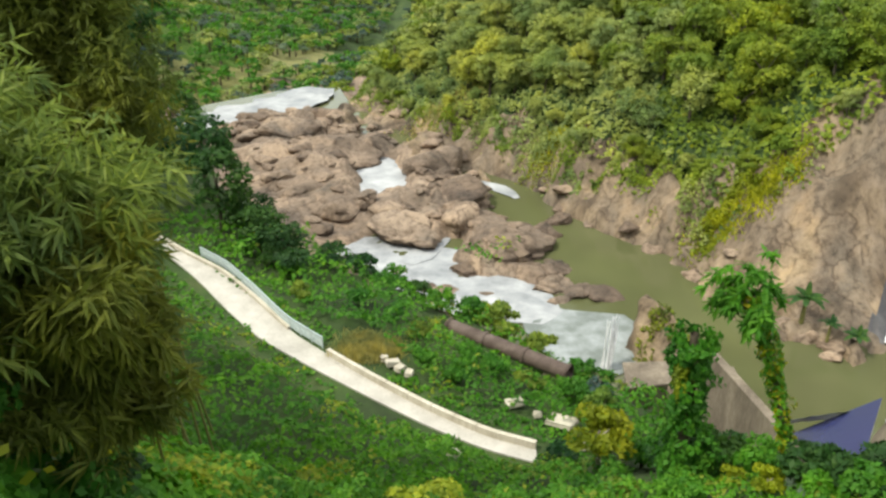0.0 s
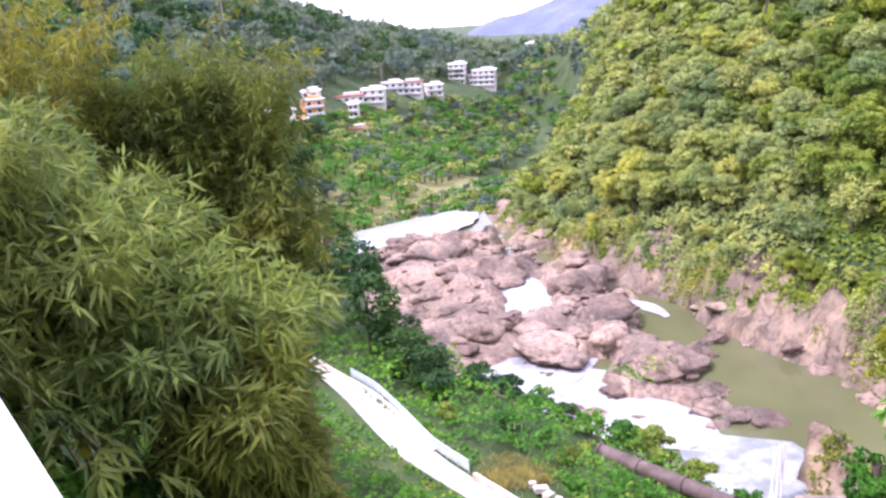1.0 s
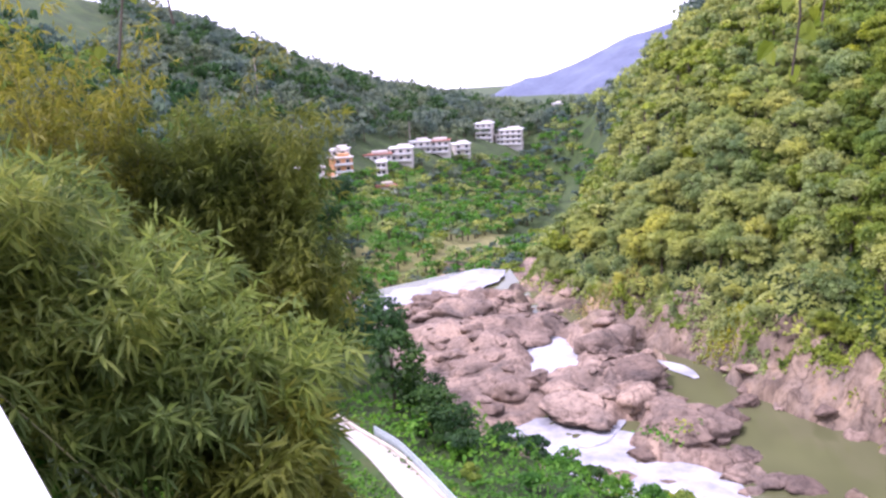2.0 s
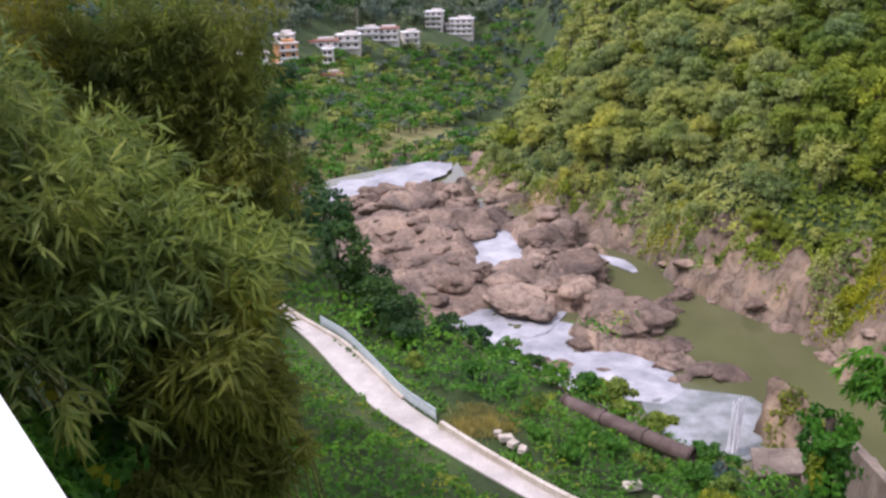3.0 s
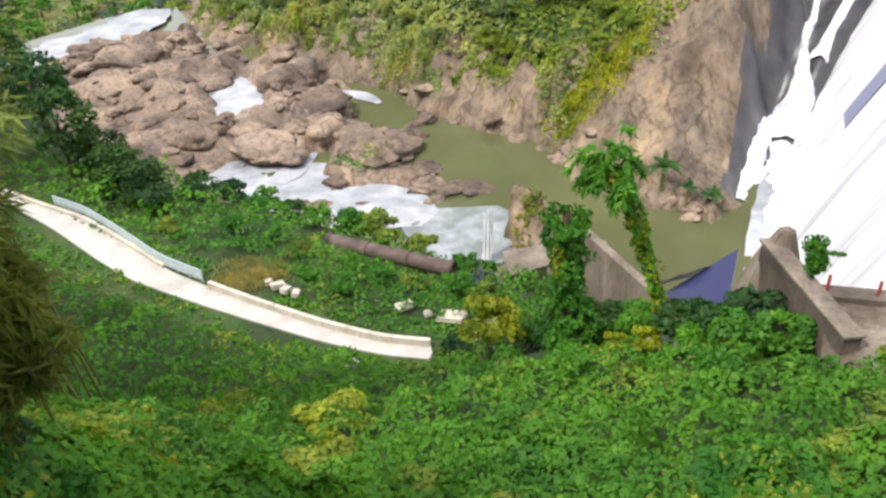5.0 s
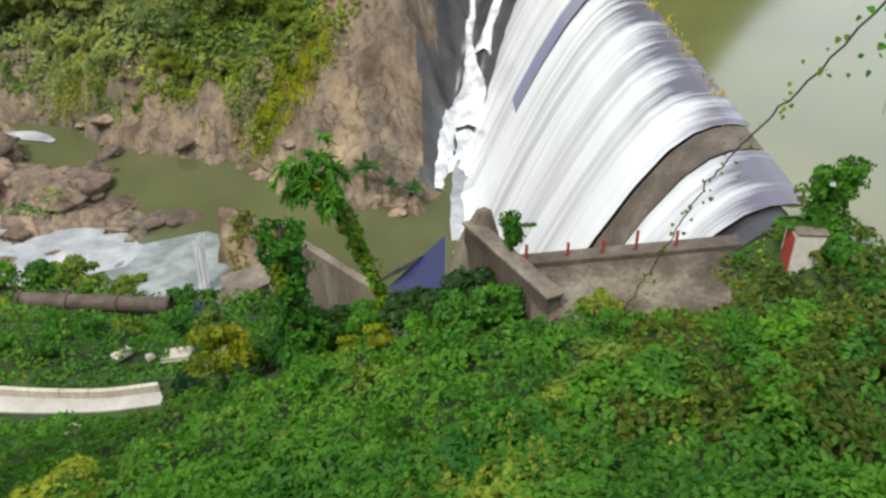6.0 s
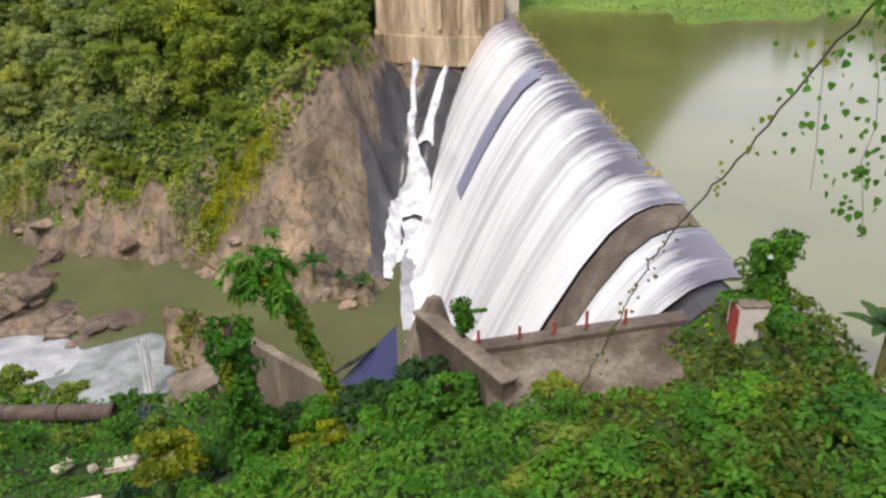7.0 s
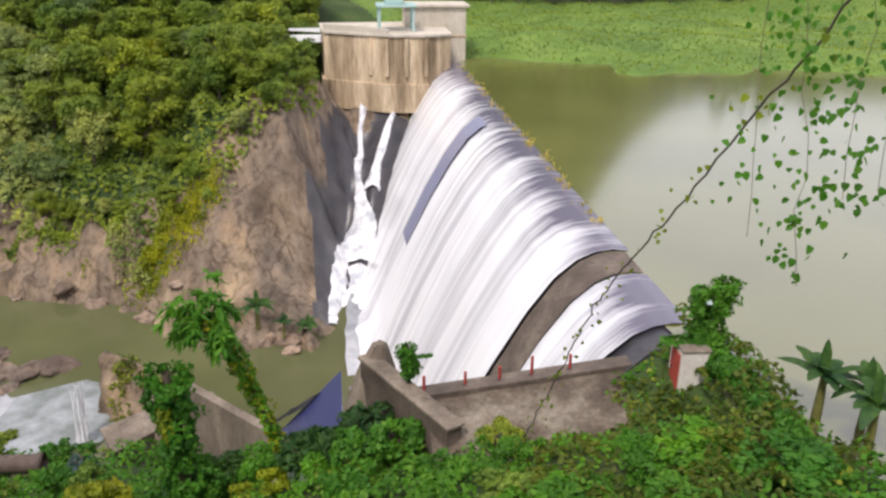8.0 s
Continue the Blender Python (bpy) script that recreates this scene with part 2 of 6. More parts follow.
def surface(name, coarse, fine, scale, rough=0.85, metal=0.0, grit=0.4, depth=0.05, stretch=None, world_size=False, streaks=None, own=False, cracks=None):
    """A surface with a coarse and a fine variation: coarse and fine are stops of colour ramps, the fine one multiplies."""
    m, t, b = material(name, rough, metal)
    place = node(t, "ShaderNodeNewGeometry").outputs["Position"] if world_size else None
    big = ramp(t, noisy(t, scale, 5, 0.6, place, stretch), coarse)
    small_n = noisy(t, scale * 9, 6, 0.7, place, stretch)
    c = blend(t, 1.0, big, ramp(t, small_n, fine), "MULTIPLY")
    if streaks:
        run = noisy(t, streaks, 4, 0.55, place, (1, 1, 0.13))
        c = blend(t, 1.0, c, ramp(t, run, [(0.32, (0.42, 0.39, 0.36)), (0.46, (0.82, 0.8, 0.78)), (0.56, WHITE), (0.7, (1.2, 1.12, 1.0))]), "MULTIPLY")
    if own:
        o = node(t, "ShaderNodeObjectInfo").outputs["Random"]
        c = blend(t, 1.0, c, ramp(t, o, [(0.0, (0.5, 0.46, 0.44)), (0.4, (0.8, 0.76, 0.73)), (0.75, (0.98, 0.94, 0.9)), (1.0, (1.12, 1.1, 1.06))]), "MULTIPLY")
    relief = small_n
    if cracks:
        warp = node(t, "ShaderNodeTexNoise", {"Vector": place, "Scale": 0.35, "Detail": 4.0}).outputs["Color"]
        bent = node(t, "ShaderNodeVectorMath", {0: warp, 1: (3.2, 3.2, 3.2), 2: place}, operation="MULTIPLY_ADD").outputs[0]
        bent = node(t, "ShaderNodeMapping", {"Vector": bent, "Scale": (1, 1, 0.25)}).outputs[0]
        gap = node(t, "ShaderNodeTexVoronoi", {"Vector": bent, "Scale": cracks}, feature="DISTANCE_TO_EDGE").outputs["Distance"]
        cell = node(t, "ShaderNodeTexVoronoi", {"Vector": bent, "Scale": cracks}).outputs["Color"]
        split = ramp(t, gap, [(0.0, (0.5, 0.47, 0.45)), (0.025, (0.85, 0.83, 0.82)), (0.07, WHITE)])
        split = blend(t, ramp(t, noisy(t, 0.22, 3, 0.6, place), [(0.38, (0, 0, 0)), (0.55, WHITE)]), WHITE, split)
        c = blend(t, 1.0, c, split, "MULTIPLY")
        c = blend(t, 1.0, c, ramp(t, cell, [(0.2, (0.85, 0.83, 0.83)), (0.8, (1.14, 1.1, 1.06))]), "MULTIPLY")
        relief = node(t, "ShaderNodeMath", {0: split, 1: 0.6, 2: small_n}, operation="MULTIPLY_ADD").outputs[0]
    t.links.new(c, b.inputs["Base Color"])
    bump(t, b, relief, grit, depth)
    return m


def leafy(name, dark, mid, light, patch=0.08):
    """Foliage: a hue per leaf, a patchy hue over the crown, another per plant; light comes through."""
    m, t, b = material(name, 0.55)
    g = node(t, "ShaderNodeNewGeometry")
    o = node(t, "ShaderNodeObjectInfo")
    soft_d, soft_l = (tuple(0.45 * a + 0.55 * b for a, b in zip(c, mid)) for c in (dark, light))
    leaf = ramp(t, g.outputs["Random Per Island"], [(0.0, soft_d), (0.5, mid), (1.0, soft_l)])
    patchy = ramp(t, noisy(t, patch * 5, 3, 0.6, g.outputs["Position"]), [(0.32, (0.55, 0.62, 0.6)), (0.68, (1.35, 1.25, 0.95))])
    c = blend(t, 1.0, leaf, patchy, "MULTIPLY")
    drift = ramp(t, noisy(t, patch * 0.9, 2, 0.5, g.outputs["Position"]), [(0.36, (0.72, 0.84, 0.95)), (0.5, (1.0, 1.0, 1.0)), (0.64, (1.16, 1.14, 0.85))])
    c = blend(t, 1.0, c, drift, "MULTIPLY")
    own = ramp(t, o.outputs["Random"], [(0.0, (0.74, 0.86, 0.9)), (0.45, (1.0, 1.0, 1.0)), (0.8, (1.12, 1.06, 0.92)), (1.0, (1.28, 1.16, 0.85))])
    c = blend(t, 1.0, c, own, "MULTIPLY")
    t.links.new(c, b.inputs["Base Color"])
    b.inputs["Specular IOR Level"].default_value = 0.25
    through_leaf = node(t, "ShaderNodeBsdfTranslucent", {"Color": c})
    mix = node(t, "ShaderNodeMixShader", {"Fac": 0.48})
    t.links.new(b.outputs[0], mix.inputs[1])
    t.links.new(through_leaf.outputs[0], mix.inputs[2])
    t.links.new(mix.outputs[0], t.nodes["Material Output"].inputs[0])
    return m


GREY = (0.6, 0.6, 0.6)
M_SOIL = surface("undergrowth", [(0.3, (0.02, 0.035, 0.008)), (0.55, (0.045, 0.085, 0.014)), (0.75, (0.09, 0.1, 0.03))], [(0.3, GREY), (0.7, WHITE)], 0.15, 0.95, depth=0.3)
M_ROCK = surface("river_rock", [(0.3, (0.15, 0.125, 0.105)), (0.48, (0.3, 0.235, 0.185)), (0.62, (0.42, 0.33, 0.255)), (0.75, (0.5, 0.42, 0.34))], [(0.32, (0.35, 0.33, 0.32)), (0.5, (0.85, 0.84, 0.83)), (0.65, WHITE)], 0.16, 0.85, grit=0.9, depth=0.45, world_size=True, own=True, cracks=0.32)
M_CLIFF = surface("cliff_rock", [(0.3, (0.13, 0.11, 0.09)), (0.5, (0.27, 0.21, 0.155)), (0.72, (0.42, 0.32, 0.2))], [(0.32, (0.35, 0.33, 0.31)), (0.5, (0.85, 0.84, 0.82)), (0.65, WHITE)], 0.14, 0.88, grit=0.8, depth=0.4, stretch=(1, 1, 0.4), world_size=True, streaks=0.3, cracks=0.26)
M_MEADOW = surface("meadow_grass", [(0.3, (0.075, 0.145, 0.018)), (0.55, (0.125, 0.21, 0.026)), (0.75, (0.19, 0.265, 0.045))], [(0.3, (0.55, 0.6, 0.5)), (0.65, WHITE)], 0.08, 0.9, depth=0.4)
M_DRY = surface("dry_grass", [(0.3, (0.16, 0.17, 0.06)), (0.55, (0.25, 0.24, 0.08)), (0.75, (0.33, 0.3, 0.12))], [(0.3, GREY), (0.65, WHITE)], 0.2, 0.9, depth=0.3)
M_CONCRETE = surface("weathered_concrete", [(0.3, (0.11, 0.085, 0.065)), (0.55, (0.22, 0.18, 0.14)), (0.75, (0.34, 0.285, 0.22))], [(0.3, (0.6, 0.57, 0.53)), (0.65, WHITE)], 0.5, 0.9, grit=0.35, depth=0.04, stretch=(1, 1, 0.3))
M_APRON = surface("mottled_concrete", [(0.32, (0.06, 0.042, 0.03)), (0.48, (0.12, 0.092, 0.066)), (0.6, (0.2, 0.17, 0.13)), (0.74, (0.32, 0.28, 0.23))], [(0.3, (0.5, 0.46, 0.42)), (0.62, WHITE)], 0.45, 0.9, grit=0.45, depth=0.05, world_size=True)
M_TOWER = surface("stained_concrete", [(0.3, (0.42, 0.32, 0.2)), (0.5, (0.6, 0.48, 0.33)), (0.75, (0.7, 0.58, 0.43))], [(0.3, (0.6, 0.55, 0.5)), (0.6, WHITE)], 0.35, 0.9, grit=0.3, depth=0.04, stretch=(1, 1, 0.15), streaks=0.35)
M_WET = surface("wet_concrete", [(0.3, (0.035, 0.035, 0.045)), (0.6, (0.07, 0.065, 0.07)), (0.8, (0.12, 0.1, 0.09))], [(0.3, GREY), (0.65, WHITE)], 0.4, 0.35, depth=0.05)
M_DARK_CONCRETE = surface("dark_stained_concrete", [(0.3, (0.06, 0.045, 0.035)), (0.55, (0.13, 0.1, 0.08)), (0.75, (0.22, 0.18, 0.14))], [(0.3, (0.6, 0.57, 0.53)), (0.65, WHITE)], 0.5, 0.75, grit=0.35, depth=0.04)
M_PATH = surface("path_concrete", [(0.3, (0.4, 0.37, 0.335)), (0.6, (0.53, 0.495, 0.455)), (0.8, (0.6, 0.565, 0.525))], [(0.25, (0.75, 0.73, 0.7)), (0.6, WHITE)], 0.6, 0.9, grit=0.2, depth=0.02)
M_WHITE = surface("white_paint", [(0.3, (0.76, 0.75, 0.74)), (0.6, (0.8, 0.8, 0.79)), (0.8, (0.82, 0.82, 0.81))], [(0.2, (0.9, 0.9, 0.9)), (0.6, WHITE)], 2.0, 0.55, grit=0.1, depth=0.004)
M_RAIL = surface("galvanised_rail", [(0.3, (0.42, 0.52, 0.55)), (0.7, (0.6, 0.68, 0.7))], [(0.3, (0.8, 0.8, 0.8)), (0.65, WHITE)], 3.0, 0.45, 0.3, grit=0.1, depth=0.004)
M_RED = surface("red_paint", [(0.3, (0.32, 0.04, 0.03)), (0.7, (0.5, 0.07, 0.05))], [(0.3, GREY), (0.65, WHITE)], 3.0, 0.6, grit=0.2, depth=0.004)
M_PIPE = surface("rusty_pipe", [(0.3, (0.07, 0.045, 0.035)), (0.55, (0.14, 0.1, 0.085)), (0.75, (0.22, 0.17, 0.15))], [(0.3, GREY), (0.65, WHITE)], 0.8, 0.75, 0.2, grit=0.3, depth=0.02)
M_BARK = surface("bark", [(0.3, (0.06, 0.045, 0.03)), (0.7, (0.16, 0.125, 0.09))], [(0.3, GREY), (0.65, WHITE)], 1.5, 0.9, grit=0.6, depth=0.05, stretch=(1, 1, 0.2))
M_PALE_BARK = surface("pale_bark", [(0.3, (0.28, 0.24, 0.2)), (0.7, (0.45, 0.41, 0.36))], [(0.3, GREY), (0.65, WHITE)], 1.5, 0.9, grit=0.5, depth=0.04, stretch=(1, 1, 0.2))
M_CULM = surface("bamboo_culm", [(0.3, (0.1, 0.11, 0.03)), (0.7, (0.22, 0.2, 0.06))], [(0.3, GREY), (0.65, WHITE)], 3.0, 0.5, grit=0.2, depth=0.01)
M_TEAL = surface("teal_paint", [(0.3, (0.35, 0.52, 0.5)), (0.7, (0.5, 0.66, 0.63))], [(0.3, (0.8, 0.8, 0.8)), (0.65, WHITE)], 2.0, 0.5, 0.1, grit=0.1, depth=0.004)
M_CREAM = surface("cream_render", [(0.3, (0.45, 0.4, 0.33)), (0.7, (0.63, 0.58, 0.5))], [(0.3, (0.75, 0.72, 0.68)), (0.65, WHITE)], 0.5, 0.9, grit=0.2, depth=0.02, stretch=(1, 1, 0.3))
M_HOUSE = surface("house_render", [(0.3, (0.6, 0.55, 0.5)), (0.7, (0.78, 0.74, 0.7))], [(0.3, (0.8, 0.78, 0.75)), (0.65, WHITE)], 0.4, 0.9, grit=0.2, depth=0.02)
M_ORANGE = surface("orange_render", [(0.3, (0.6, 0.3, 0.13)), (0.7, (0.72, 0.4, 0.2))], [(0.3, (0.8, 0.78, 0.75)), (0.65, WHITE)], 0.4, 0.9, grit=0.2, depth=0.02)
M_ROOF = surface("rust_red_roof", [(0.3, (0.3, 0.1, 0.06)), (0.7, (0.45, 0.18, 0.12))], [(0.3, GREY), (0.65, WHITE)], 0.6, 0.8, grit=0.2, depth=0.02)
M_PANE = surface("dark_pane", [(0.3, (0.02, 0.025, 0.03)), (0.7, (0.05, 0.05, 0.06))], [(0.3, GREY), (0.65, WHITE)], 1.0, 0.15, grit=0.05, depth=0.002)
M_STEEL = surface("dark_steel", [(0.3, (0.05, 0.05, 0.05)), (0.7, (0.12, 0.11, 0.1))], [(0.3, GREY), (0.65, WHITE)], 2.0, 0.5, 0.5, grit=0.1, depth=0.004)
M_BLUE = surface("blue_plastic", [(0.3, (0.02, 0.35, 0.45)), (0.7, (0.03, 0.5, 0.62))], [(0.3, (0.7, 0.7, 0.7)), (0.65, WHITE)], 4.0, 0.4, grit=0.1, depth=0.004)
# distance haze is painted into this mountain's blue base colour
M_PEAK = surface("haze_tinted_mountain", [(0.3, (0.08, 0.095, 0.15)), (0.55, (0.11, 0.13, 0.19)), (0.75, (0.14, 0.17, 0.22))], [(0.3, (0.75, 0.78, 0.8)), (0.65, WHITE)], 0.012, 1.0, depth=2.0)

M_LEAF = leafy("broad_leaves", (0.085, 0.145, 0.03), (0.2, 0.28, 0.045), (0.36, 0.41, 0.07))
# broad leaves with the hill's bright haze painted in as a paler colour
M_LEAF_HAZED = leafy("haze_paled_leaves", (0.16, 0.205, 0.08), (0.31, 0.375, 0.135), (0.45, 0.485, 0.19))
M_LEAF_DARK = leafy("dark_leaves", (0.017, 0.049, 0.020), (0.035, 0.098, 0.031), (0.084, 0.168, 0.042))
# distance haze put into far leaves as pale blue; bluish shrubs share it
M_LEAF_BLUE = leafy("bluish_and_hazed_leaves", (0.075, 0.12, 0.115), (0.125, 0.18, 0.165), (0.19, 0.245, 0.21), 0.03)
M_VINE = leafy("vine_leaves", (0.03, 0.11, 0.014), (0.075, 0.235, 0.024), (0.17, 0.33, 0.045), 0.12)
M_YELLOW = leafy("yellow_green_leaves", (0.12, 0.17, 0.015), (0.26, 0.3, 0.02), (0.42, 0.42, 0.03), 0.12)
M_BAMBOO = leafy("bamboo_leaves", (0.07, 0.11, 0.032), (0.195, 0.25, 0.06), (0.39, 0.4, 0.1), 0.2)
M_BAMBOO_OLD = leafy("olive_bamboo_leaves", (0.08, 0.1, 0.02), (0.185, 0.205, 0.035), (0.32, 0.31, 0.055), 0.12)
M_WORN = leafy("worn_creeper_leaves", (0.045, 0.075, 0.012), (0.085, 0.125, 0.018), (0.15, 0.175, 0.03), 0.3)
M_STRAW = leafy("straw_tufts", (0.3, 0.26, 0.08), (0.42, 0.36, 0.13), (0.52, 0.45, 0.2), 0.3)


def water(name, deep, rough, ripple, scale, foam=None, foam_at=(0.55, 0.7), foam_scale=0.3):
    m, t, b = material(name, rough)
    b.inputs["IOR"].default_value = 1.33
    g = node(t, "ShaderNodeNewGeometry").outputs["Position"]
    murk = ramp(t, noisy(t, 0.07, 3, 0.5, g), [(0.3, tuple(0.8 * c for c in deep)), (0.7, tuple(1.15 * c for c in deep))])
    if foam:
        f = ramp(t, noisy(t, foam_scale, 7, 0.65, g), [(foam_at[0], (0, 0, 0)), (foam_at[1], WHITE)])
        t.links.new(blend(t, f, murk, foam), b.inputs["Base Color"])
        t.links.new(node(t, "ShaderNodeMath", {0: f, 1: 0.5}, operation="MULTIPLY_ADD").outputs[0], b.inputs["Roughness"])
    else:
        t.links.new(murk, b.inputs["Base Color"])
    bump(t, b, noisy(t, scale, 4, 0.6, g), ripple, 0.05)
    return m


M_RIVER = water("green_river_water", (0.1, 0.105, 0.048), 0.08, 0.25, 1.2)
M_LAKE = water("green_lake_water", (0.12, 0.12, 0.035), 0.12, 0.1, 0.5)
M_LAKE.node_tree.nodes["Principled BSDF"].inputs["IOR"].default_value = 2.2
M_FOAM = water("white_water", (0.22, 0.23, 0.25), 0.25, 0.5, 1.5, (0.49, 0.49, 0.51), (0.35, 0.7), 0.25)
M_CASCADE = water("aerated_cascade", (0.4, 0.41, 0.45), 0.35, 0.6, 1.2, (0.76, 0.76, 0.78), (0.36, 0.56), 0.6)
M_MIXED = water("foam_streaked_water", (0.17, 0.19, 0.18), 0.12, 0.35, 1.5, (0.38, 0.4, 0.42), (0.4, 0.75), 0.4)


def spill(name, clear, white, start, speed):
    """Water sliding down a slope: streaks along the fall, glassy at the lip, aerated below. UV: metres across, share of the fall."""
    m, t, b = material(name, 0.25)
    uv = node(t, "ShaderNodeUVMap").outputs[0]
    drawn = node(t, "ShaderNodeMapping", {"Vector": uv, "Scale": (1, speed, 1)}).outputs[0]
    wide = noisy(t, 0.14, 3, 0.55, drawn)
    thin = noisy(t, 0.62, 4, 0.6, drawn)
    fine = noisy(t, 3.2, 3, 0.6, drawn)
    down = node(t, "ShaderNodeSeparateXYZ", {0: uv}).outputs[1]
    a = node(t, "ShaderNodeMath", {0: wide, 1: 0.35}, operation="MULTIPLY").outputs[0]
    a = node(t, "ShaderNodeMath", {0: thin, 1: 0.45, 2: a}, operation="MULTIPLY_ADD").outputs[0]
    a = node(t, "ShaderNodeMath", {0: fine, 1: 0.14, 2: a}, operation="MULTIPLY_ADD").outputs[0]
    a = node(t, "ShaderNodeMath", {0: node(t, "ShaderNodeMapRange", {0: down, 1: 0.16, 2: 0.5, 3: 0.0, 4: 0.2}, interpolation_type="SMOOTHSTEP").outputs[0], 1: a}, operation="ADD").outputs[0]
    half_way = tuple(0.5 * p + 0.5 * q for p, q in zip(clear, white))
    c = ramp(t, a, [(start, clear), (start + 0.09, half_way), (start + 0.2, white)])
    t.links.new(c, b.inputs["Base Color"])
    bump(t, b, thin, 0.35, 0.12)
    return m


M_SPILL = spill("spillway_water", (0.11, 0.1, 0.14), (0.79, 0.79, 0.81), 0.48, 1.3)
M_BAND = spill("smooth_lavender_water", (0.24, 0.25, 0.36), (0.5, 0.5, 0.62), 0.85, 1.3)
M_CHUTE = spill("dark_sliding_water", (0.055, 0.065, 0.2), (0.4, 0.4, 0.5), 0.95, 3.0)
# ---- mesh tools ----
def mesh_from(name, verts, faces, mats, smooth=True, slots=None, uv=None):
    """A mesh from arrays; faces all of one size."""
    verts, faces = np.asarray(verts, np.float32), np.asarray(faces, np.int32)
    me = bpy.data.meshes.new(name)
    k = faces.shape[1]
    me.vertices.add(len(verts))
    me.vertices.foreach_set("co", verts.ravel())
    me.loops.add(faces.size)
    me.loops.foreach_set("vertex_index", faces.ravel())
    me.polygons.add(len(faces))
    me.polygons.foreach_set("loop_start", np.arange(0, faces.size, k, dtype=np.int32))
    me.polygons.foreach_set("loop_total", np.full(len(faces), k, np.int32))
    me.polygons.foreach_set("use_smooth", np.full(len(faces), smooth))
    if slots is not None:
        me.polygons.foreach_set("material_index", np.asarray(slots, np.int32))
    for m in mats if isinstance(mats, (list, tuple)) else [mats]:
        me.materials.append(m)
    if uv is not None:
        me.uv_layers.new(name="UVMap").data.foreach_set("uv", np.asarray(uv, np.float32)[faces.ravel()].ravel())
    me.update(calc_edges=True)
    return me


def part(name, bm, mat, parent, label=""):
    """Links a bmesh (or a ready mesh) as one mesh object under a thing or a part."""
    if isinstance(bm, bpy.types.Mesh):
        me = bm
    else:
        me = bpy.data.meshes.new(name)
        bm.to_mesh(me)
        bm.free()
        me.materials.append(mat)
    ob = new(name, me)
    ob.parent = parent
    return tagged(ob, label)


def thing(name, place, label, category, group="", turn=0.0):
    ob = new(name)
    ob.empty_display_size = 0.2
    ob.matrix_basis = pose(*place, 0, 0, turn)
    return tagged(ob, label, category, group)


def box(sx, sy, sz, at=(0, 0, 0), bevel=0.02, turn=0.0, tilt=0.0):
    """A bevelled box with its base centre at a place."""
    bm = bmesh.new()
    bmesh.ops.create_cube(bm, size=1)
    bmesh.ops.scale(bm, vec=(sx, sy, sz), verts=bm.verts)
    if bevel:
        bmesh.ops.bevel(bm, geom=bm.edges[:], offset=min(bevel, sx / 3, sy / 3, sz / 3), segments=2, affect="EDGES", profile=0.6)
    bmesh.ops.transform(bm, matrix=pose(at[0], at[1], at[2], 0, 0, turn) @ pose(0, 0, 0, 0, tilt, 0) @ pose(0, 0, sz / 2), verts=bm.verts)
    return bm


def prism(outline, z0, z1, bevel=0.05):
    """An upright block on an outline (list of x, y)."""
    bm = bmesh.new()
    f = bm.faces.new([bm.verts.new((x, y, z0)) for x, y in outline])
    top = bmesh.ops.extrude_face_region(bm, geom=[f])
    bmesh.ops.translate(bm, vec=(0, 0, z1 - z0), verts=[v for v in top["geom"] if isinstance(v, bmesh.types.BMVert)])
    bmesh.ops.recalc_face_normals(bm, faces=bm.faces[:])
    if bevel:
        bmesh.ops.bevel(bm, geom=bm.edges[:], offset=bevel, segments=2, affect="EDGES", profile=0.6)
    return bm


def tube_arrays(points, radii, sides=7):
    pts, n = np.asarray(points, float), len(points)
    radii = np.broadcast_to(radii, n)
    ahead = np.gradient(pts, axis=0)
    ahead /= np.linalg.norm(ahead, axis=1)[:, None] + 1e-9
    ref = np.where(np.abs(ahead[:, 2:3]) > 0.9, [[1.0, 0, 0]], [[0, 0, 1.0]])
    a = np.cross(ahead, ref)
    a /= np.linalg.norm(a, axis=1)[:, None]
    b = np.cross(ahead, a)
    ang = np.arange(sides) / sides * 2 * np.pi
    v = pts[:, None] + radii[:, None, None] * (np.cos(ang)[None, :, None] * a[:, None] + np.sin(ang)[None, :, None] * b[:, None])
    i = np.arange(n - 1)[:, None] * sides + np.arange(sides)[None]
    j = np.arange(n - 1)[:, None] * sides + (np.arange(sides)[None] + 1) % sides
    f = np.stack([i, j, j + sides, i + sides], -1).reshape(-1, 4)
    return v.reshape(-1, 3), f


def joined(parts_):
    vs, fs, k = [], [], 0
    for v, f in parts_:
        vs.append(v)
        fs.append(f + k)
        k += len(v)
    return np.vstack(vs), np.vstack(fs)


def tube(name, points, radii, mat, sides=7):
    v, f = tube_arrays(points, radii, sides)
    return mesh_from(name, v, f, mat)


def unit(v):
    return v / (np.linalg.norm(v, axis=-1, keepdims=True) + 1e-9)


def leaf_arrays(rng, at, out, length, width, droop=0.3, flat=0.5):
    """One pointed leaf, a folded rhombus, at every place; out: where each one faces."""
    n = len(at)
    out = unit(out + rng.normal(0, flat, (n, 3)))
    side = unit(np.cross(out, rng.normal(0, 1, (n, 3))))
    tip = unit(np.cross(side, out) - np.array([0, 0, droop]))
    L = (length * rng.uniform(0.65, 1.35, n))[:, None]
    W = L * width
    base = at - tip * L * 0.5
    v = np.stack([base, at + side * W * 0.5 - out * L * 0.06, at + tip * L * 0.5 - out * L * 0.12, at - side * W * 0.5 - out * L * 0.06], 1)
    f = np.arange(n * 4).reshape(n, 4)
    return v.reshape(-1, 3), f


def ball_points(rng, n):
    return unit(rng.normal(0, 1, (n, 3)))


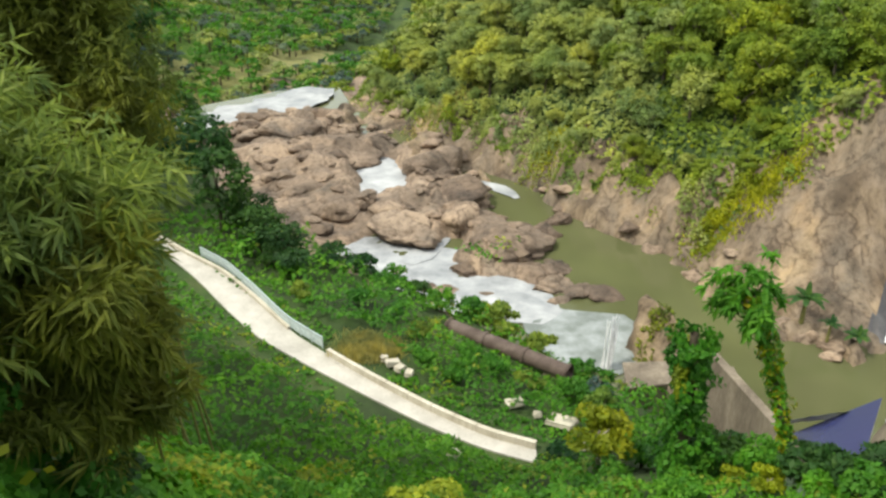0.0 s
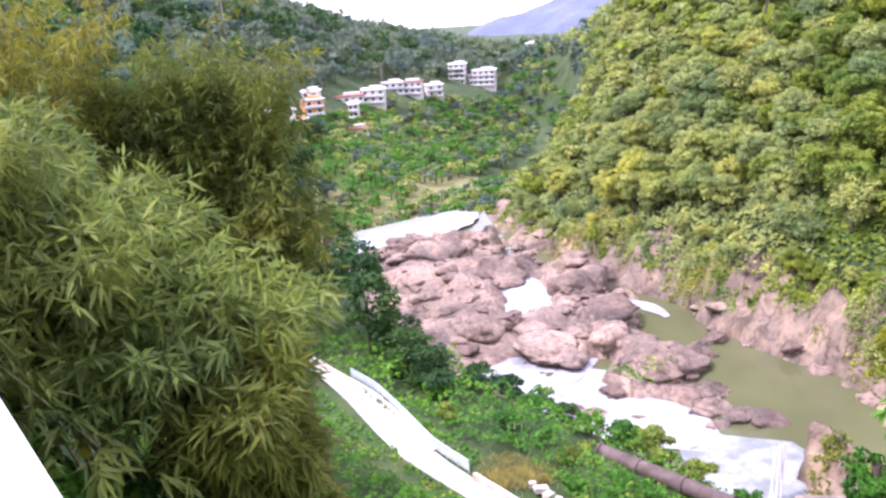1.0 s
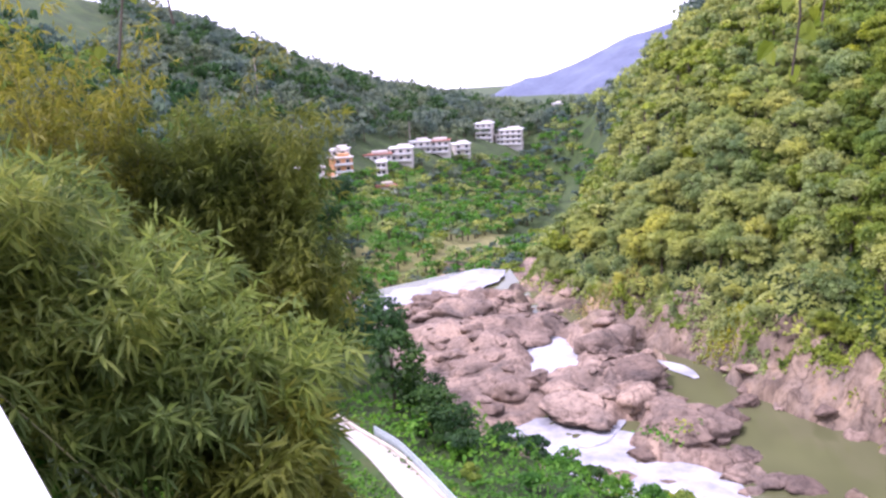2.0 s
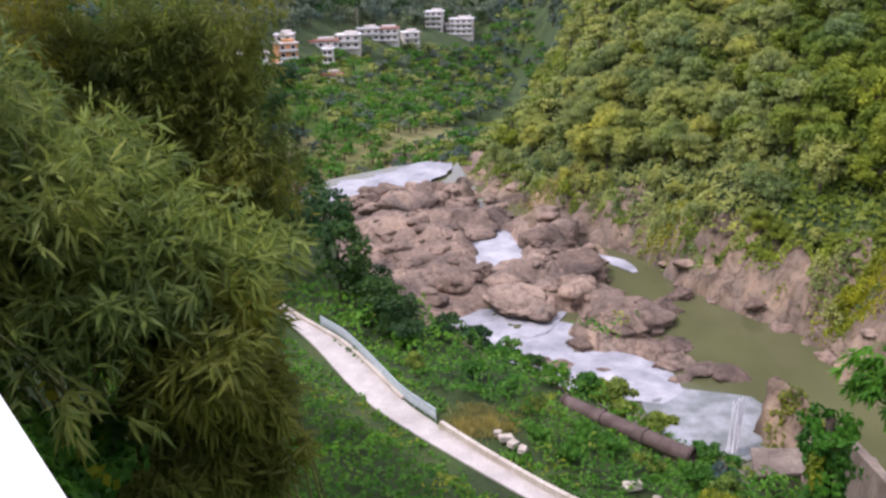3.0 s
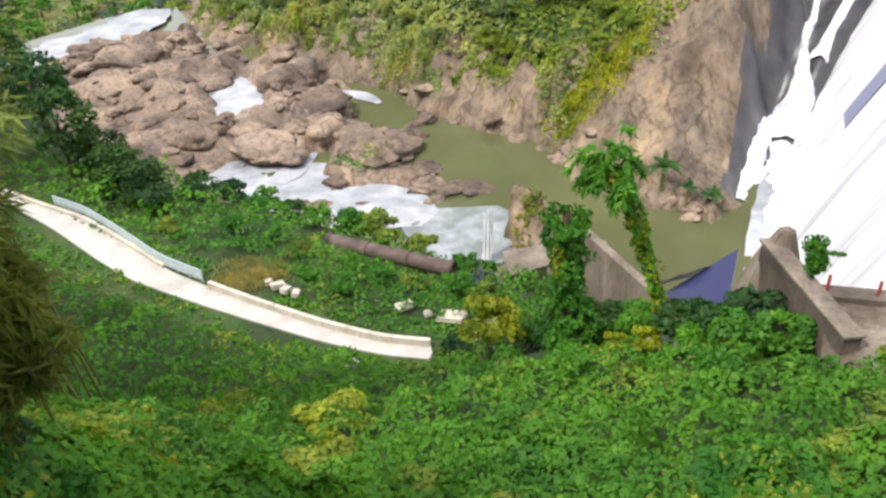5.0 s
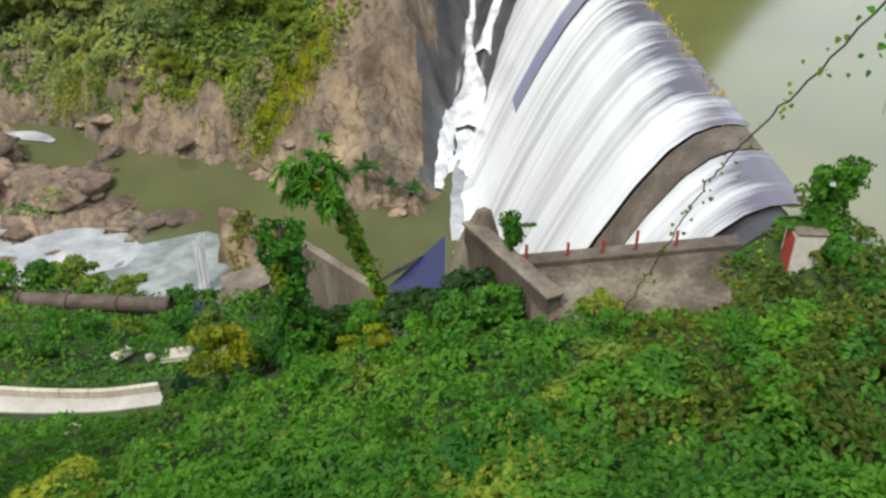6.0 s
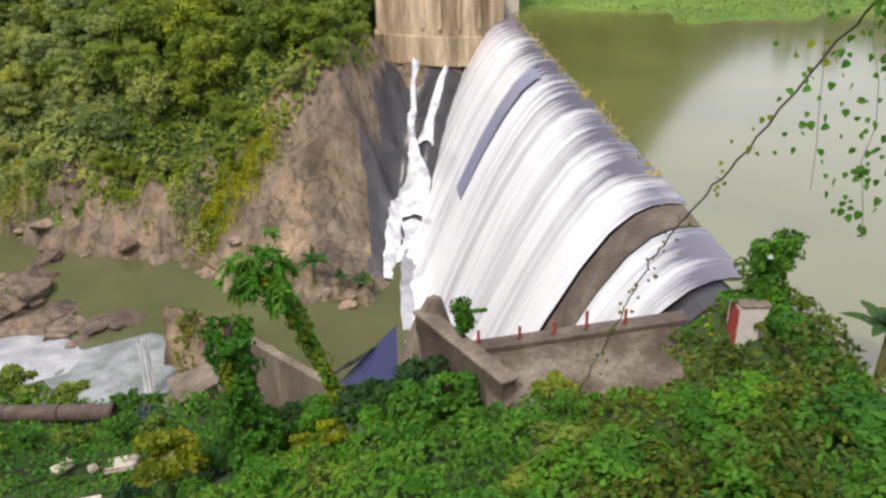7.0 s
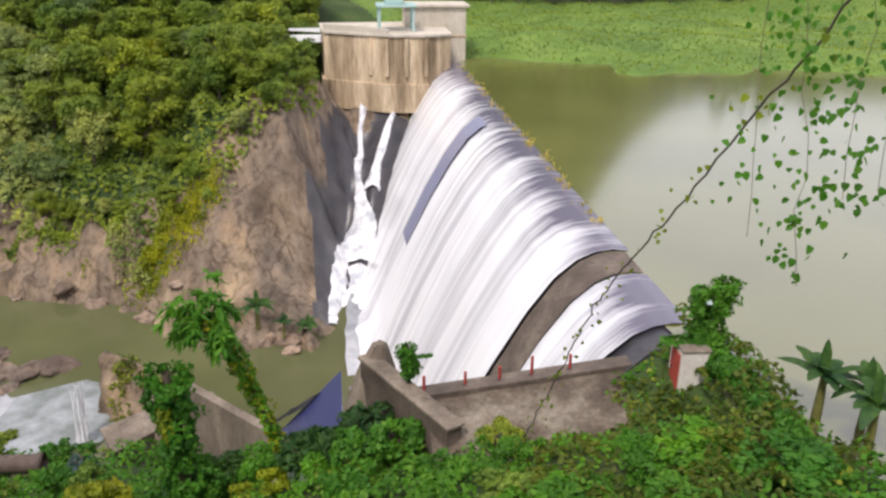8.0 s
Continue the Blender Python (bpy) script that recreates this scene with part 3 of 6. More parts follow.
def crown_arrays(rng, radius, tall, lobes, leaves, size, width=0.6, hang=0.3, lobe=(0.26, 0.46)):
    """An uneven crown: lobes of leaves round a middle, with gaps between them. Base of the crown at z = 0."""
    mid = ball_points(rng, lobes) * (rng.uniform(0.25, 1.0, (lobes, 1)) ** 0.5) * [radius * 0.8, radius * 0.8, tall * 0.4]
    mid[:, 2] += tall * 0.5
    rad = rng.uniform(*lobe, lobes) * radius
    pick = rng.choice(lobes, leaves, p=rad ** 2 / (rad ** 2).sum())
    d = ball_points(rng, leaves)
    d[:, 2] = np.where(d[:, 2] < -0.3, -d[:, 2], d[:, 2])
    at = mid[pick] + d * (rad[pick] * rng.uniform(0.7, 1.08, leaves))[:, None] * [1, 1, 0.75]
    return leaf_arrays(rng, at, d + [0, 0, 0.35], size, width, hang)


def trunk_arrays(rng, tall, thick, limbs, reach, lean=0.05):
    bend = rng.normal(0, lean, 2) * tall
    s = np.linspace(0, 1, 6)
    stem = np.stack([bend[0] * s ** 2, bend[1] * s ** 2, tall * s - 0.6 * (1 - s)], -1)
    out = [tube_arrays(stem, thick * (1.15 - 0.75 * s), 7)]
    for _ in range(limbs):
        k = rng.uniform(0.45, 0.9)
        a = stem[0] * (1 - k) + stem[-1] * k
        ang = rng.uniform(0, 2 * np.pi)
        tip = a + np.array([np.cos(ang) * reach, np.sin(ang) * reach, reach * rng.uniform(0.5, 1.1)])
        w = np.linspace(0, 1, 4)[:, None]
        out.append(tube_arrays(a * (1 - w) + tip * w + [0, 0, 1] * (w * (1 - w)) * reach * 0.25, thick * np.linspace(0.5, 0.12, 4), 5))
    return joined(out)


def ground_z(x, y):
    return float(heights(np.array([x], float), np.array([y], float))[0])
# ---- the ground: one sheet out to the horizon, finer towards the viewpoint ----
turns = np.radians(np.concatenate([np.arange(-66, 78, 0.3), np.arange(78, 294, 4.5)]))
reach = [0.02, 0.5, 1.0, 1.6]
while reach[-1] < 4200:
    reach.append(reach[-1] * (1.0105 if reach[-1] < 200 else 1.025))
reach = np.array(reach)
R_, A_ = np.meshgrid(reach, turns, indexing="ij")
gx, gy = (R_ * np.sin(A_)).ravel(), (R_ * np.cos(A_)).ravel()
gz = heights(gx, gy)
# the road's shelf behind the parapet
behind = gx * math.sin(radians(42)) + gy * math.cos(radians(42)) < 0.0
gz = np.where(behind & (np.hypot(gx, gy) < 9), 15.9, gz)
gv = np.stack([gx, gy, gz], -1)
nr, na = R_.shape
ii, jj = np.meshgrid(np.arange(nr - 1), np.arange(na), indexing="ij")
jn = (jj + 1) % na
gf = np.stack([ii * na + jj, (ii + 1) * na + jj, (ii + 1) * na + jn, ii * na + jn], -1).reshape(-1, 4)
cx, cy, cz = gx[gf].mean(1), gy[gf].mean(1), gz[gf].mean(1)
cp = np.stack([cx, cy], -1)
wob = fbm(np.stack([cx, cy, 0 * cx], -1) / 7, 3, 31) * 2.5
slot = np.zeros(len(gf), int)
slot[(line_gap(cp, ROCKS_MIDST) + wob < 20) & (cz < -17.8)] = 1
slot[(line_gap(cp, CLIFF_TOP[:9]) + wob < 2.5) | (line_gap(cp, SHORE_RIGHT[:11]) + wob < 6.0)] = 2
slot[(line_gap(cp, [(46, 76), (38, 76), (31, 80), (25, 90), (17, 99)]) + wob * 0.6 < 5.5)] = 2
slot[(line_gap(cp, [(41, 66), (46, 74), (52, 79), (60, 86)]) + wob * 0.6 < 9)] = 2
slot[(line_gap(cp, FAR_SHORE) < 75) & (cx - 0.15 * cy > 62) & (cz > -1) & (cz < 6)] = 3
slot[(line_gap(cp, [(-56, 150), (-44, 165), (-30, 180), (-24, 190)]) + wob * 1.5 < 9)] = 1
slot[(line_gap(cp, [(-52, 178), (-44, 200), (-42, 232)]) + wob * 2 < 10)] = 4
slot[(cz < -21.5) & (slot == 0) & (cy < 190)] = 1
slot[(line_gap(cp, CASCADE) + wob * 0.5 < 3.6) | (line_gap(cp, CASCADE_FOOT) + wob * 0.5 < 2.2) | (line_gap(cp, SHOULDER) + wob * 0.5 < 3.0)] = 5
slot[(line_gap(cp, [(-69, 275), (-62, 235), (-58, 200)]) + wob * 2 < 11) | (line_gap(cp, [(-46, 300), (-50, 255)]) + wob * 2 < 7)] = 3
ground = new("ground", mesh_from("ground", gv, gf, [M_SOIL, M_ROCK, M_CLIFF, M_MEADOW, M_DRY, M_WET], True, slot))
tagged(ground, "steep green gorge sides with bare rock banks and meadow", "ground", kind="structure")


def sheet(name, outline, z, step, mat, label, category, swell=0.0, fall=None):
    """A level sheet of water over the bounding box of an outline, cut to it."""
    bm = bmesh.new()
    bm.faces.new([bm.verts.new((x, y, 0)) for x, y in outline])
    bmesh.ops.triangulate(bm, faces=bm.faces[:])
    while max(e.calc_length() for e in bm.edges) > step * 1.6 and len(bm.faces) < 20000:
        bmesh.ops.subdivide_edges(bm, edges=[e for e in bm.edges if e.calc_length() > step * 1.2], cuts=1)
        bmesh.ops.triangulate(bm, faces=bm.faces[:])
    co = np.array([v.co for v in bm.verts])
    dz = fbm(co / 2.2, 3, 77) * swell
    for v, d in zip(bm.verts, dz):
        v.co.z = z + d + (fall(v.co.x, v.co.y) if fall else 0)
    for f in bm.faces:
        f.smooth = True
    me = bpy.data.meshes.new(name)
    bm.to_mesh(me)
    bm.free()
    me.materials.append(mat)
    return tagged(new(name, me), label, category, kind="structure")


sheet("water", [(46, 38), (58, 62), (40, 75), (30, 95), (14, 114), (-6, 134), (-18, 152), (-22, 166), (-34, 162), (-50, 146), (-36, 100), (-14, 74), (8, 58), (24, 42)],
      -22.25, 8, M_RIVER, "murky olive green river pool below the dam", "river")
sheet("water", [(31, 19.5), (74, 83.5), (84, 88), (95, 76), (122, 50), (190, -20), (190, -90), (60, -90), (24, -20), (22, 0), (24, 7), (27.5, 13)], -0.02, 12, M_LAKE,
      "still olive green reservoir water reflecting the sky", "reservoir")


def ribbon(line, half, seed, rag=0.35, step=2.0):
    """An outline of uneven width along a line."""
    p = along([(x, y, 0) for x, y in line], step)[:, :2]
    d = unit(np.gradient(p, axis=0))
    s = np.stack([-d[:, 1], d[:, 0]], -1)
    k = np.stack([p[:, 0] * 0.3, p[:, 1] * 0.3, np.full(len(p), seed)], -1)
    taper = np.sqrt(np.clip(np.sin(np.linspace(0.12, np.pi - 0.12, len(p))), 0.1, 1))
    a = p + s * (half * taper * (1 + rag * grain(k, 1)))[:, None]
    b = p - s * (half * taper * (1 + rag * grain(k + 9, 2)))[:, None]
    return [tuple(q) for q in a] + [tuple(q) for q in b[::-1]]


for line, half, mat, dz, label in (
        ([(-12, 87), (-4, 81), (1, 77), (7, 73.5), (11, 70)], 6.6, M_FOAM, 0.05, "white foaming pool between the boulders"),
        ([(9, 72), (13, 67), (17, 61)], 5.2, M_MIXED, 0.03, "foam-streaked water below the boulders"),
        ([(-9.5, 101), (-9, 109), (-10, 118)], 5.0, M_FOAM, 0.75, "white pool between boulders in the rapids"),
        ([(4, 110), (8, 107), (10, 103)], 1.3, M_FOAM, 0.06, "small white cascade beside the rock bank"),
        ([(-45, 133), (-37, 141), (-30, 150), (-25, 163)], 6.8, M_FOAM, 0.5, "broad white rapid sliding over rock"),
        ([(0, 91), (-2, 86), (-4, 82)], 2.0, M_FOAM, 0.12, "white cascade running between boulders")):
    sheet("water", ribbon(line, half, len(label)), -22.2 + dz, 1.5, mat, label, "rapids", 0.12)
# ---- the dam: s metres along the crest from the near end, d metres downstream ----
DAM0, DAM_U, DAM_N = np.array([30.34, 18.38]), np.array([0.559, 0.829]), np.array([-0.829, 0.559])
DAM_TURN = math.degrees(math.atan2(DAM_U[1], DAM_U[0]))


def on_dam(s, d, z):
    p = DAM0 + DAM_U * s + DAM_N * d
    return (p[0], p[1], z)


FALL_D = np.array([-3.0, -1.6, -0.6, 0.4, 1.4, 2.6, 4.2, 6.2, 8.2, 10.0, 11.4, 12.6, 14.2])
FALL_Z = np.array([-0.9, -0.15, 0.0, -0.12, -0.6, -1.7, -4.0, -7.6, -11.8, -16.0, -19.4, -21.6, -22.6])


def fall_sheet(name, s0, s1, lift, mat, ridges, seed, step=0.35, t0=0.0, t1=1.0):
    t = np.linspace(t0, t1, 70)
    k = np.linspace(0, 1, len(FALL_D))
    d, z = np.interp(t, k, FALL_D), np.interp(t, k, FALL_Z)
    s = np.arange(s0, s1 + 1e-6, step)
    S, T = np.meshgrid(s, t, indexing="ij")
    D, Z = np.broadcast_to(d, S.shape).copy(), np.broadcast_to(z, S.shape).copy()
    q = np.stack([S.ravel() * 0.9, T.ravel() * 2.5, np.full(S.size, seed)], -1)
    bumps = (1.2 + fbm(q, 3, seed).reshape(S.shape) * 0.5 + fbm(q * [0.3, 0.5, 1], 2, seed + 5).reshape(S.shape)) * ridges * np.clip((T - 0.25) * 2, 0, 1)
    D += (lift + bumps) * np.clip(T * 2, 0, 0.8)
    Z += lift * 0.6 + bumps * 0.5
    x = DAM0[0] + DAM_U[0] * S + DAM_N[0] * D
    y = DAM0[1] + DAM_U[1] * S + DAM_N[1] * D
    n, m = S.shape
    i, j = np.meshgrid(np.arange(n - 1), np.arange(m - 1), indexing="ij")
    f = np.stack([i * m + j, i * m + j + 1, (i + 1) * m + j + 1, (i + 1) * m + j], -1).reshape(-1, 4)[:, ::-1]
    return mesh_from(name, np.stack([x, y, Z], -1).reshape(-1, 3), f, mat, True, None, np.stack([S.ravel(), T.ravel()], -1))


def dam_body():
    """The weir's concrete: its profile drawn along the crest, closed below."""
    prof = list(zip(FALL_D, FALL_Z)) + [(14.2, -27), (-3, -27)]
    bm = bmesh.new()
    rows = []
    for s in (-1.0, 5.5, 8.0, 11.5, 40.0, 78.0):
        rows.append([bm.verts.new(on_dam(s, d, z - 0.06)) for d, z in prof])
    for a, b in zip(rows, rows[1:]):
        for k in range(len(prof)):
            bm.faces.new([a[k], a[(k + 1) % len(prof)], b[(k + 1) % len(prof)], b[k]])
    bm.faces.new(rows[0])
    bm.faces.new(rows[-1][::-1])
    bmesh.ops.recalc_face_normals(bm, faces=bm.faces[:])
    return bm


dam = thing("dam", (0, 0, 0), "concrete overflow weir with white water streaming down its face", "dam")
part("weir_body", dam_body(), M_WET, dam, "dark wet concrete weir")
part("water_sheet", fall_sheet("water_sheet", 10.0, 80.0, 0.22, M_SPILL, 0.24, 3), None, dam, "white streaked sheet of falling water")
part("water_sheet", fall_sheet("water_sheet", 0.6, 6.8, 0.16, M_SPILL, 0.25, 8), None, dam, "white streaked sheet of falling water")
part("smooth_band", fall_sheet("smooth_band", 42.6, 46.6, 0.6, M_BAND, 0.06, 15, 0.3, 0.29, 0.68), None, dam, "smooth lavender grey band of water")
part("dry_bulge", fall_sheet("dry_bulge", 6.8, 10.2, 0.14, M_DARK_CONCRETE, 0.1, 12, 0.5), None, dam, "bare brown concrete strip without water")
sheet("water", ribbon([on_dam(14, 13.8, 0)[:2], on_dam(40, 14.0, 0)[:2], on_dam(53, 14.0, 0)[:2]], 1.5, 4.0), -22.1, 1.0, M_FOAM, "churning white foam at the foot of the weir", "rapids", 0.35)


def draped(name, line, half, lift, mat, seed):
    """A stream laid over the ground along a line in plan, of uneven width."""
    p = along([(x, y, 0) for x, y in line], 0.5)[:, :2]
    d = unit(np.gradient(p, axis=0))
    sd = np.stack([-d[:, 1], d[:, 0]], -1)
    q = np.c_[p * 0.7, np.full(len(p), seed)]
    w = np.interp(np.linspace(0, 1, len(p)), np.linspace(0, 1, len(half)), half) * (1 + 0.35 * grain(q, 3))
    u = np.linspace(-1, 1, 7)
    pts = p[:, None] + sd[:, None] * (w[:, None] * u)[..., None]
    z = heights(pts[..., 0].ravel(), pts[..., 1].ravel()) + lift + 0.14 * fbm(np.c_[pts.reshape(-1, 2), np.zeros(pts.size // 2)] / 0.8, 2, seed)
    z -= np.tile(0.55 * np.abs(u) ** 3, len(p))
    n = len(p)
    i, j = np.meshgrid(np.arange(n - 1), np.arange(6), indexing="ij")
    f = np.stack([i * 7 + j, i * 7 + j + 1, (i + 1) * 7 + j + 1, (i + 1) * 7 + j], -1).reshape(-1, 4)
    return mesh_from(name, np.c_[pts.reshape(-1, 2), z], f, mat)


# side cascades over the dark rock at the far end of the weir
for line, half in (([(62.8, 88.0), (61.0, 86.4), (59.2, 84.0), (57.6, 82.4), (56.0, 79.6), (54.0, 76.6), (52.0, 74.2)], (0.4, 0.55, 0.4, 0.6, 1.1, 1.8, 2.2)),
                   ([(54.6, 77.6), (52.4, 77.4), (50.4, 75.8), (48.0, 72.9), (45.6, 69.9), (43.6, 67.6), (42.6, 65.4)], (1.1, 0.9, 0.8, 0.8, 0.9, 0.9, 1.2)),
                   ([(51.6, 73.6), (49.2, 71.4), (46.0, 68.6), (43.4, 65.0)], (1.6, 0.9, 0.7, 1.0)),
                   ([(65.0, 84.4), (62.6, 82.8), (60.0, 81.2), (57.0, 79.0)], (0.35, 0.45, 0.7, 1.3))):
    part("side_cascade", draped("side_cascade", line, half, 0.42, M_CASCADE, len(line) + int(line[0][0])), None, dam, "white cascade tumbling down dark wet rock")
# tufts that have caught on the crest
r_ = np.random.default_rng(4)
lv = []
for k in range(26):
    c = np.array(on_dam(14 + k * 2.45 + r_.uniform(-1, 1), -1.1 + r_.uniform(-0.3, 0.2), 0.05))
    lv.append(leaf_arrays(r_, c + r_.normal(0, 0.16, (16, 3)) * [1.6, 1.6, 0.7] + [0, 0, 0.15], np.tile([-0.3, -0.6, 0.5], (16, 1)), 0.5, 0.22, -0.9, 0.5))
crest_tufts = tagged(new("crest_tufts", mesh_from("crest_tufts", *joined(lv), [M_STRAW], False)), "small dry tufts caught along the weir's crest", "grass", kind="stuff")


# training wall at the near end, its cross wall, buttress and apron
abutment = thing("abutment", (0, 0, 0), "brown weathered concrete abutment walls beside the weir", "abutment")


def slope_wall(a, b, za, zb, thick, foot, bevel=0.06):
    """A wall from a to b in plan, its top falling from za to zb."""
    a, b = np.array(a[:2], float), np.array(b[:2], float)
    d = (b - a) / np.linalg.norm(b - a)
    s = np.array([-d[1], d[0]]) * thick / 2
    bm = bmesh.new()
    top = [bm.verts.new((*q, z)) for q, z in ((a + s, za), (b + s, zb), (b - s, zb), (a - s, za))]
    low = [bm.verts.new((*q, foot)) for q in (a + s, b + s, b - s, a - s)]
    bm.faces.new(top)
    bm.faces.new(low[::-1])
    for k in range(4):
        bm.faces.new([top[k], low[k], low[(k + 1) % 4], top[(k + 1) % 4]])
    bmesh.ops.recalc_face_normals(bm, faces=bm.faces[:])
    bmesh.ops.bevel(bm, geom=bm.edges[:], offset=bevel, segments=2, affect="EDGES", profile=0.6)
    return bm


part("training_wall", slope_wall(on_dam(-0.4, -2.0, 0), on_dam(-0.4, 12.2, 0), -0.75, -2.3, 0.9, -14), M_DARK_CONCRETE, abutment)
part("cross_wall", slope_wall((20.1, 28.4), (19.4, 21.2), -2.0, -2.05, 0.8, -12), M_DARK_CONCRETE, abutment)
part("coping", slope_wall((20.1, 28.5), (19.4, 21.1), -1.88, -1.93, 0.9, -2.06, 0.03), M_CONCRETE, abutment, "pale worn coping slab")


def buttress():
    bm = bmesh.new()
    ring = [(18.6, 29.0), (18.9, 30.2), (20.9, 29.7), (21.0, 27.6), (19.6, 27.2)]
    tip = [(19.6, 28.2), (19.7, 28.7), (20.2, 28.7), (20.3, 28.2), (19.9, 28.0)]
    ring, tip = ([(x + 0.6, y - 0.45) for x, y in pts] for pts in (ring, tip))
    mid = [(0.45 * a + 0.55 * c, 0.45 * b + 0.55 * d) for (a, b), (c, d) in zip(ring, tip)]
    rows = [[bm.verts.new((x, y, z)) for x, y in pts] for pts, z in ((ring, -13), (ring, -5.2), (mid, -2.6), (tip, -1.2))]
    for a, b in zip(rows, rows[1:]):
        for k in range(5):
            bm.faces.new([a[k], a[(k + 1) % 5], b[(k + 1) % 5], b[k]])
    bm.faces.new(rows[-1])
    bmesh.ops.recalc_face_normals(bm, faces=bm.faces[:])
    bmesh.ops.bevel(bm, geom=bm.edges[:], offset=0.08, segments=2, affect="EDGES")
    return bm


part("buttress", buttress(), M_CONCRETE, abutment, "battered concrete buttress stained orange brown")
def apron():
    bm = bmesh.new()
    rows = []
    for k in range(9):
        q = k / 8
        row = []
        for j in range(17):
            d = -1.0 + 12.6 * j / 16
            ss = -0.85 - 5.4 * q
            z = np.interp(d, [-2, 12.2], [-1.0, -2.55]) - 0.95 * q ** 1.2
            p = on_dam(ss, d, z)
            row.append(bm.verts.new((p[0], p[1], z + 0.12 * noise.noise((ss * 0.6, d * 0.6, 3.0)))))
        rows.append(row)
    top = [bm.faces.new([a[j], a[j + 1], b[j + 1], b[j]]) for a, b in zip(rows, rows[1:]) for j in range(16)]
    low = bmesh.ops.extrude_face_region(bm, geom=top)
    for v in low["geom"]:
        if isinstance(v, bmesh.types.BMVert):
            v.co.z = -10
    bmesh.ops.recalc_face_normals(bm, faces=bm.faces[:])
    return bm


part("apron", apron(), M_APRON, abutment, "mottled sloping concrete grown over with creepers")
for d, tall in ((11.6, 0.8), (9.7, 0.7), (8.1, 0.7), (6.6, 1.0), (4.8, 0.8), (-1.4, 1.1)):
    z = np.interp(d, [-2, 12.2], [-0.75, -2.3])
    p = on_dam(-0.4, d, z - 0.05)
    post = thing("marker_post", p, "thin red painted steel post on the wall", "post", "posts on the training wall")
    part("shaft", box(0.11, 0.11, tall, bevel=0.02), M_RED, post)
    part("foot_plate", box(0.24, 0.24, 0.06, bevel=0.01), M_STEEL, post)

# sluice chute below the abutment: concrete bed with a smooth dark slide of water
sluice = thing("sluice_chute", (0, 0, 0), "steep concrete chute with smooth dark blue water", "chute")


def chute(name, lift, low, mat):
    a, b, c, d = (Vector(p) for p in ((25.0, 38.2, -9.0), (23.2, 35.6, -12.0), (22.6, 37.5, -15.2), (26.9, 51.5, -22.0)))
    grid, uv, f = [], [], []
    for i in range(13):
        for j in range(7):
            s, t = i / 12, j / 6
            p = (a * (1 - s) + d * s) * (1 - t) + (b * (1 - s) + c * s) * t
            grid.append(p + Vector((0, 0, lift)))
            uv.append((t * 8, s))
    for i in range(12):
        for j in range(6):
            k = i * 7 + j
            f.append((k, k + 7, k + 8, k + 1))
    n = len(grid)
    v = [tuple(p) for p in grid] + [(p.x, p.y, low) for p in grid]
    f += [tuple(n + k for k in q[::-1]) for q in f[:72]]
    rim = [j for j in range(7)] + [i * 7 + 6 for i in range(1, 13)] + [12 * 7 + j for j in range(5, -1, -1)] + [i * 7 for i in range(11, 0, -1)]
    f += [(rim[k], rim[(k + 1) % len(rim)], n + rim[(k + 1) % len(rim)], n + rim[k]) for k in range(len(rim))]
    return mesh_from(name, v, f, mat, False, None, uv + uv)


part("chute_bed", chute("chute_bed", -0.25, -25, M_CONCRETE), None, sluice, "brown concrete bed of the chute")
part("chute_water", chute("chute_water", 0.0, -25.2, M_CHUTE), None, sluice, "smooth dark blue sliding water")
part("side_wall", slope_wall((20.6, 52.5), (22.9, 40.2), -15.0, -15.0, 0.7, -24), M_CONCRETE, sluice, "brown concrete side wall")
part("sloping_slab", slope_wall((21.6, 53.4), (23.2, 47.8), -17.0, -19.4, 2.6, -24, 0.1), M_CONCRETE, sluice, "grey brown slanting slab")
sheet("water", ribbon([(27.4, 52.5), (26.2, 46.5), (25.8, 40.5)], 0.8, 6.0), -21.2, 0.8, M_FOAM, "white foam along the edge of the chute", "rapids", 0.2, lambda x, y: max(0.0, (52 - y) * 0.85))
block = thing("gate_block", (0, 0, 0), "square weathered concrete block among bushes on the river bank", "block")
part("body", prism([(14.5, 52.5), (17.8, 53.2), (18.6, 56.0), (14.9, 55.6)], -23, -18.4, 0.12), M_CONCRETE, block)
part("cap", prism([(14.3, 52.2), (18.0, 53.0), (18.8, 56.2), (14.7, 55.9)], -18.4, -18.15, 0.05), M_CONCRETE, block)

# ---- gate tower at the far end of the weir ----
tower = thing("gate_tower", (*on_dam(76, 8, -5),), "tall buff concrete gate tower stained with dark streaks", "tower", turn=DAM_TURN)
# local axes: x along the crest away from the viewpoint, y downstream
RING = [(-0.6, -7.6), (-2.0, -3.6), (-1.6, 0.6), (0.2, 4.0), (3.2, 9.0), (12.0, 9.6), (14.0, -7.6)]
part("shaft", prism(RING, -0.2, 9.2, 0.08), M_TOWER, tower)
part("base_collar", prism([(x * 1.0 - (0.35 if x < 5 else 0), y * 1.03) for x, y in RING], -0.6, 3.2, 0.1), M_TOWER, tower, "lower course of buff concrete with a ledge")
part("deck", prism([(x - (0.25 if x < 5 else 0), y * 1.02) for x, y in RING], 9.2, 9.55, 0.05), M_CREAM, tower, "pale concrete deck slab")
for (x, y) in ((-0.2, 3.0), (-1.5, 0.9), (-1.9, -1.6), (-1.7, -4.2)):
    part("pilaster", box(0.35, 0.5, 4.8, (x - 0.25, y, 4.2), 0.05), M_TOWER, tower)
part("parapet", slope_wall((0.2, 4.0), (3.2, 9.0), 10.4, 10.4, 0.25, 9.5, 0.03), M_CREAM, tower)
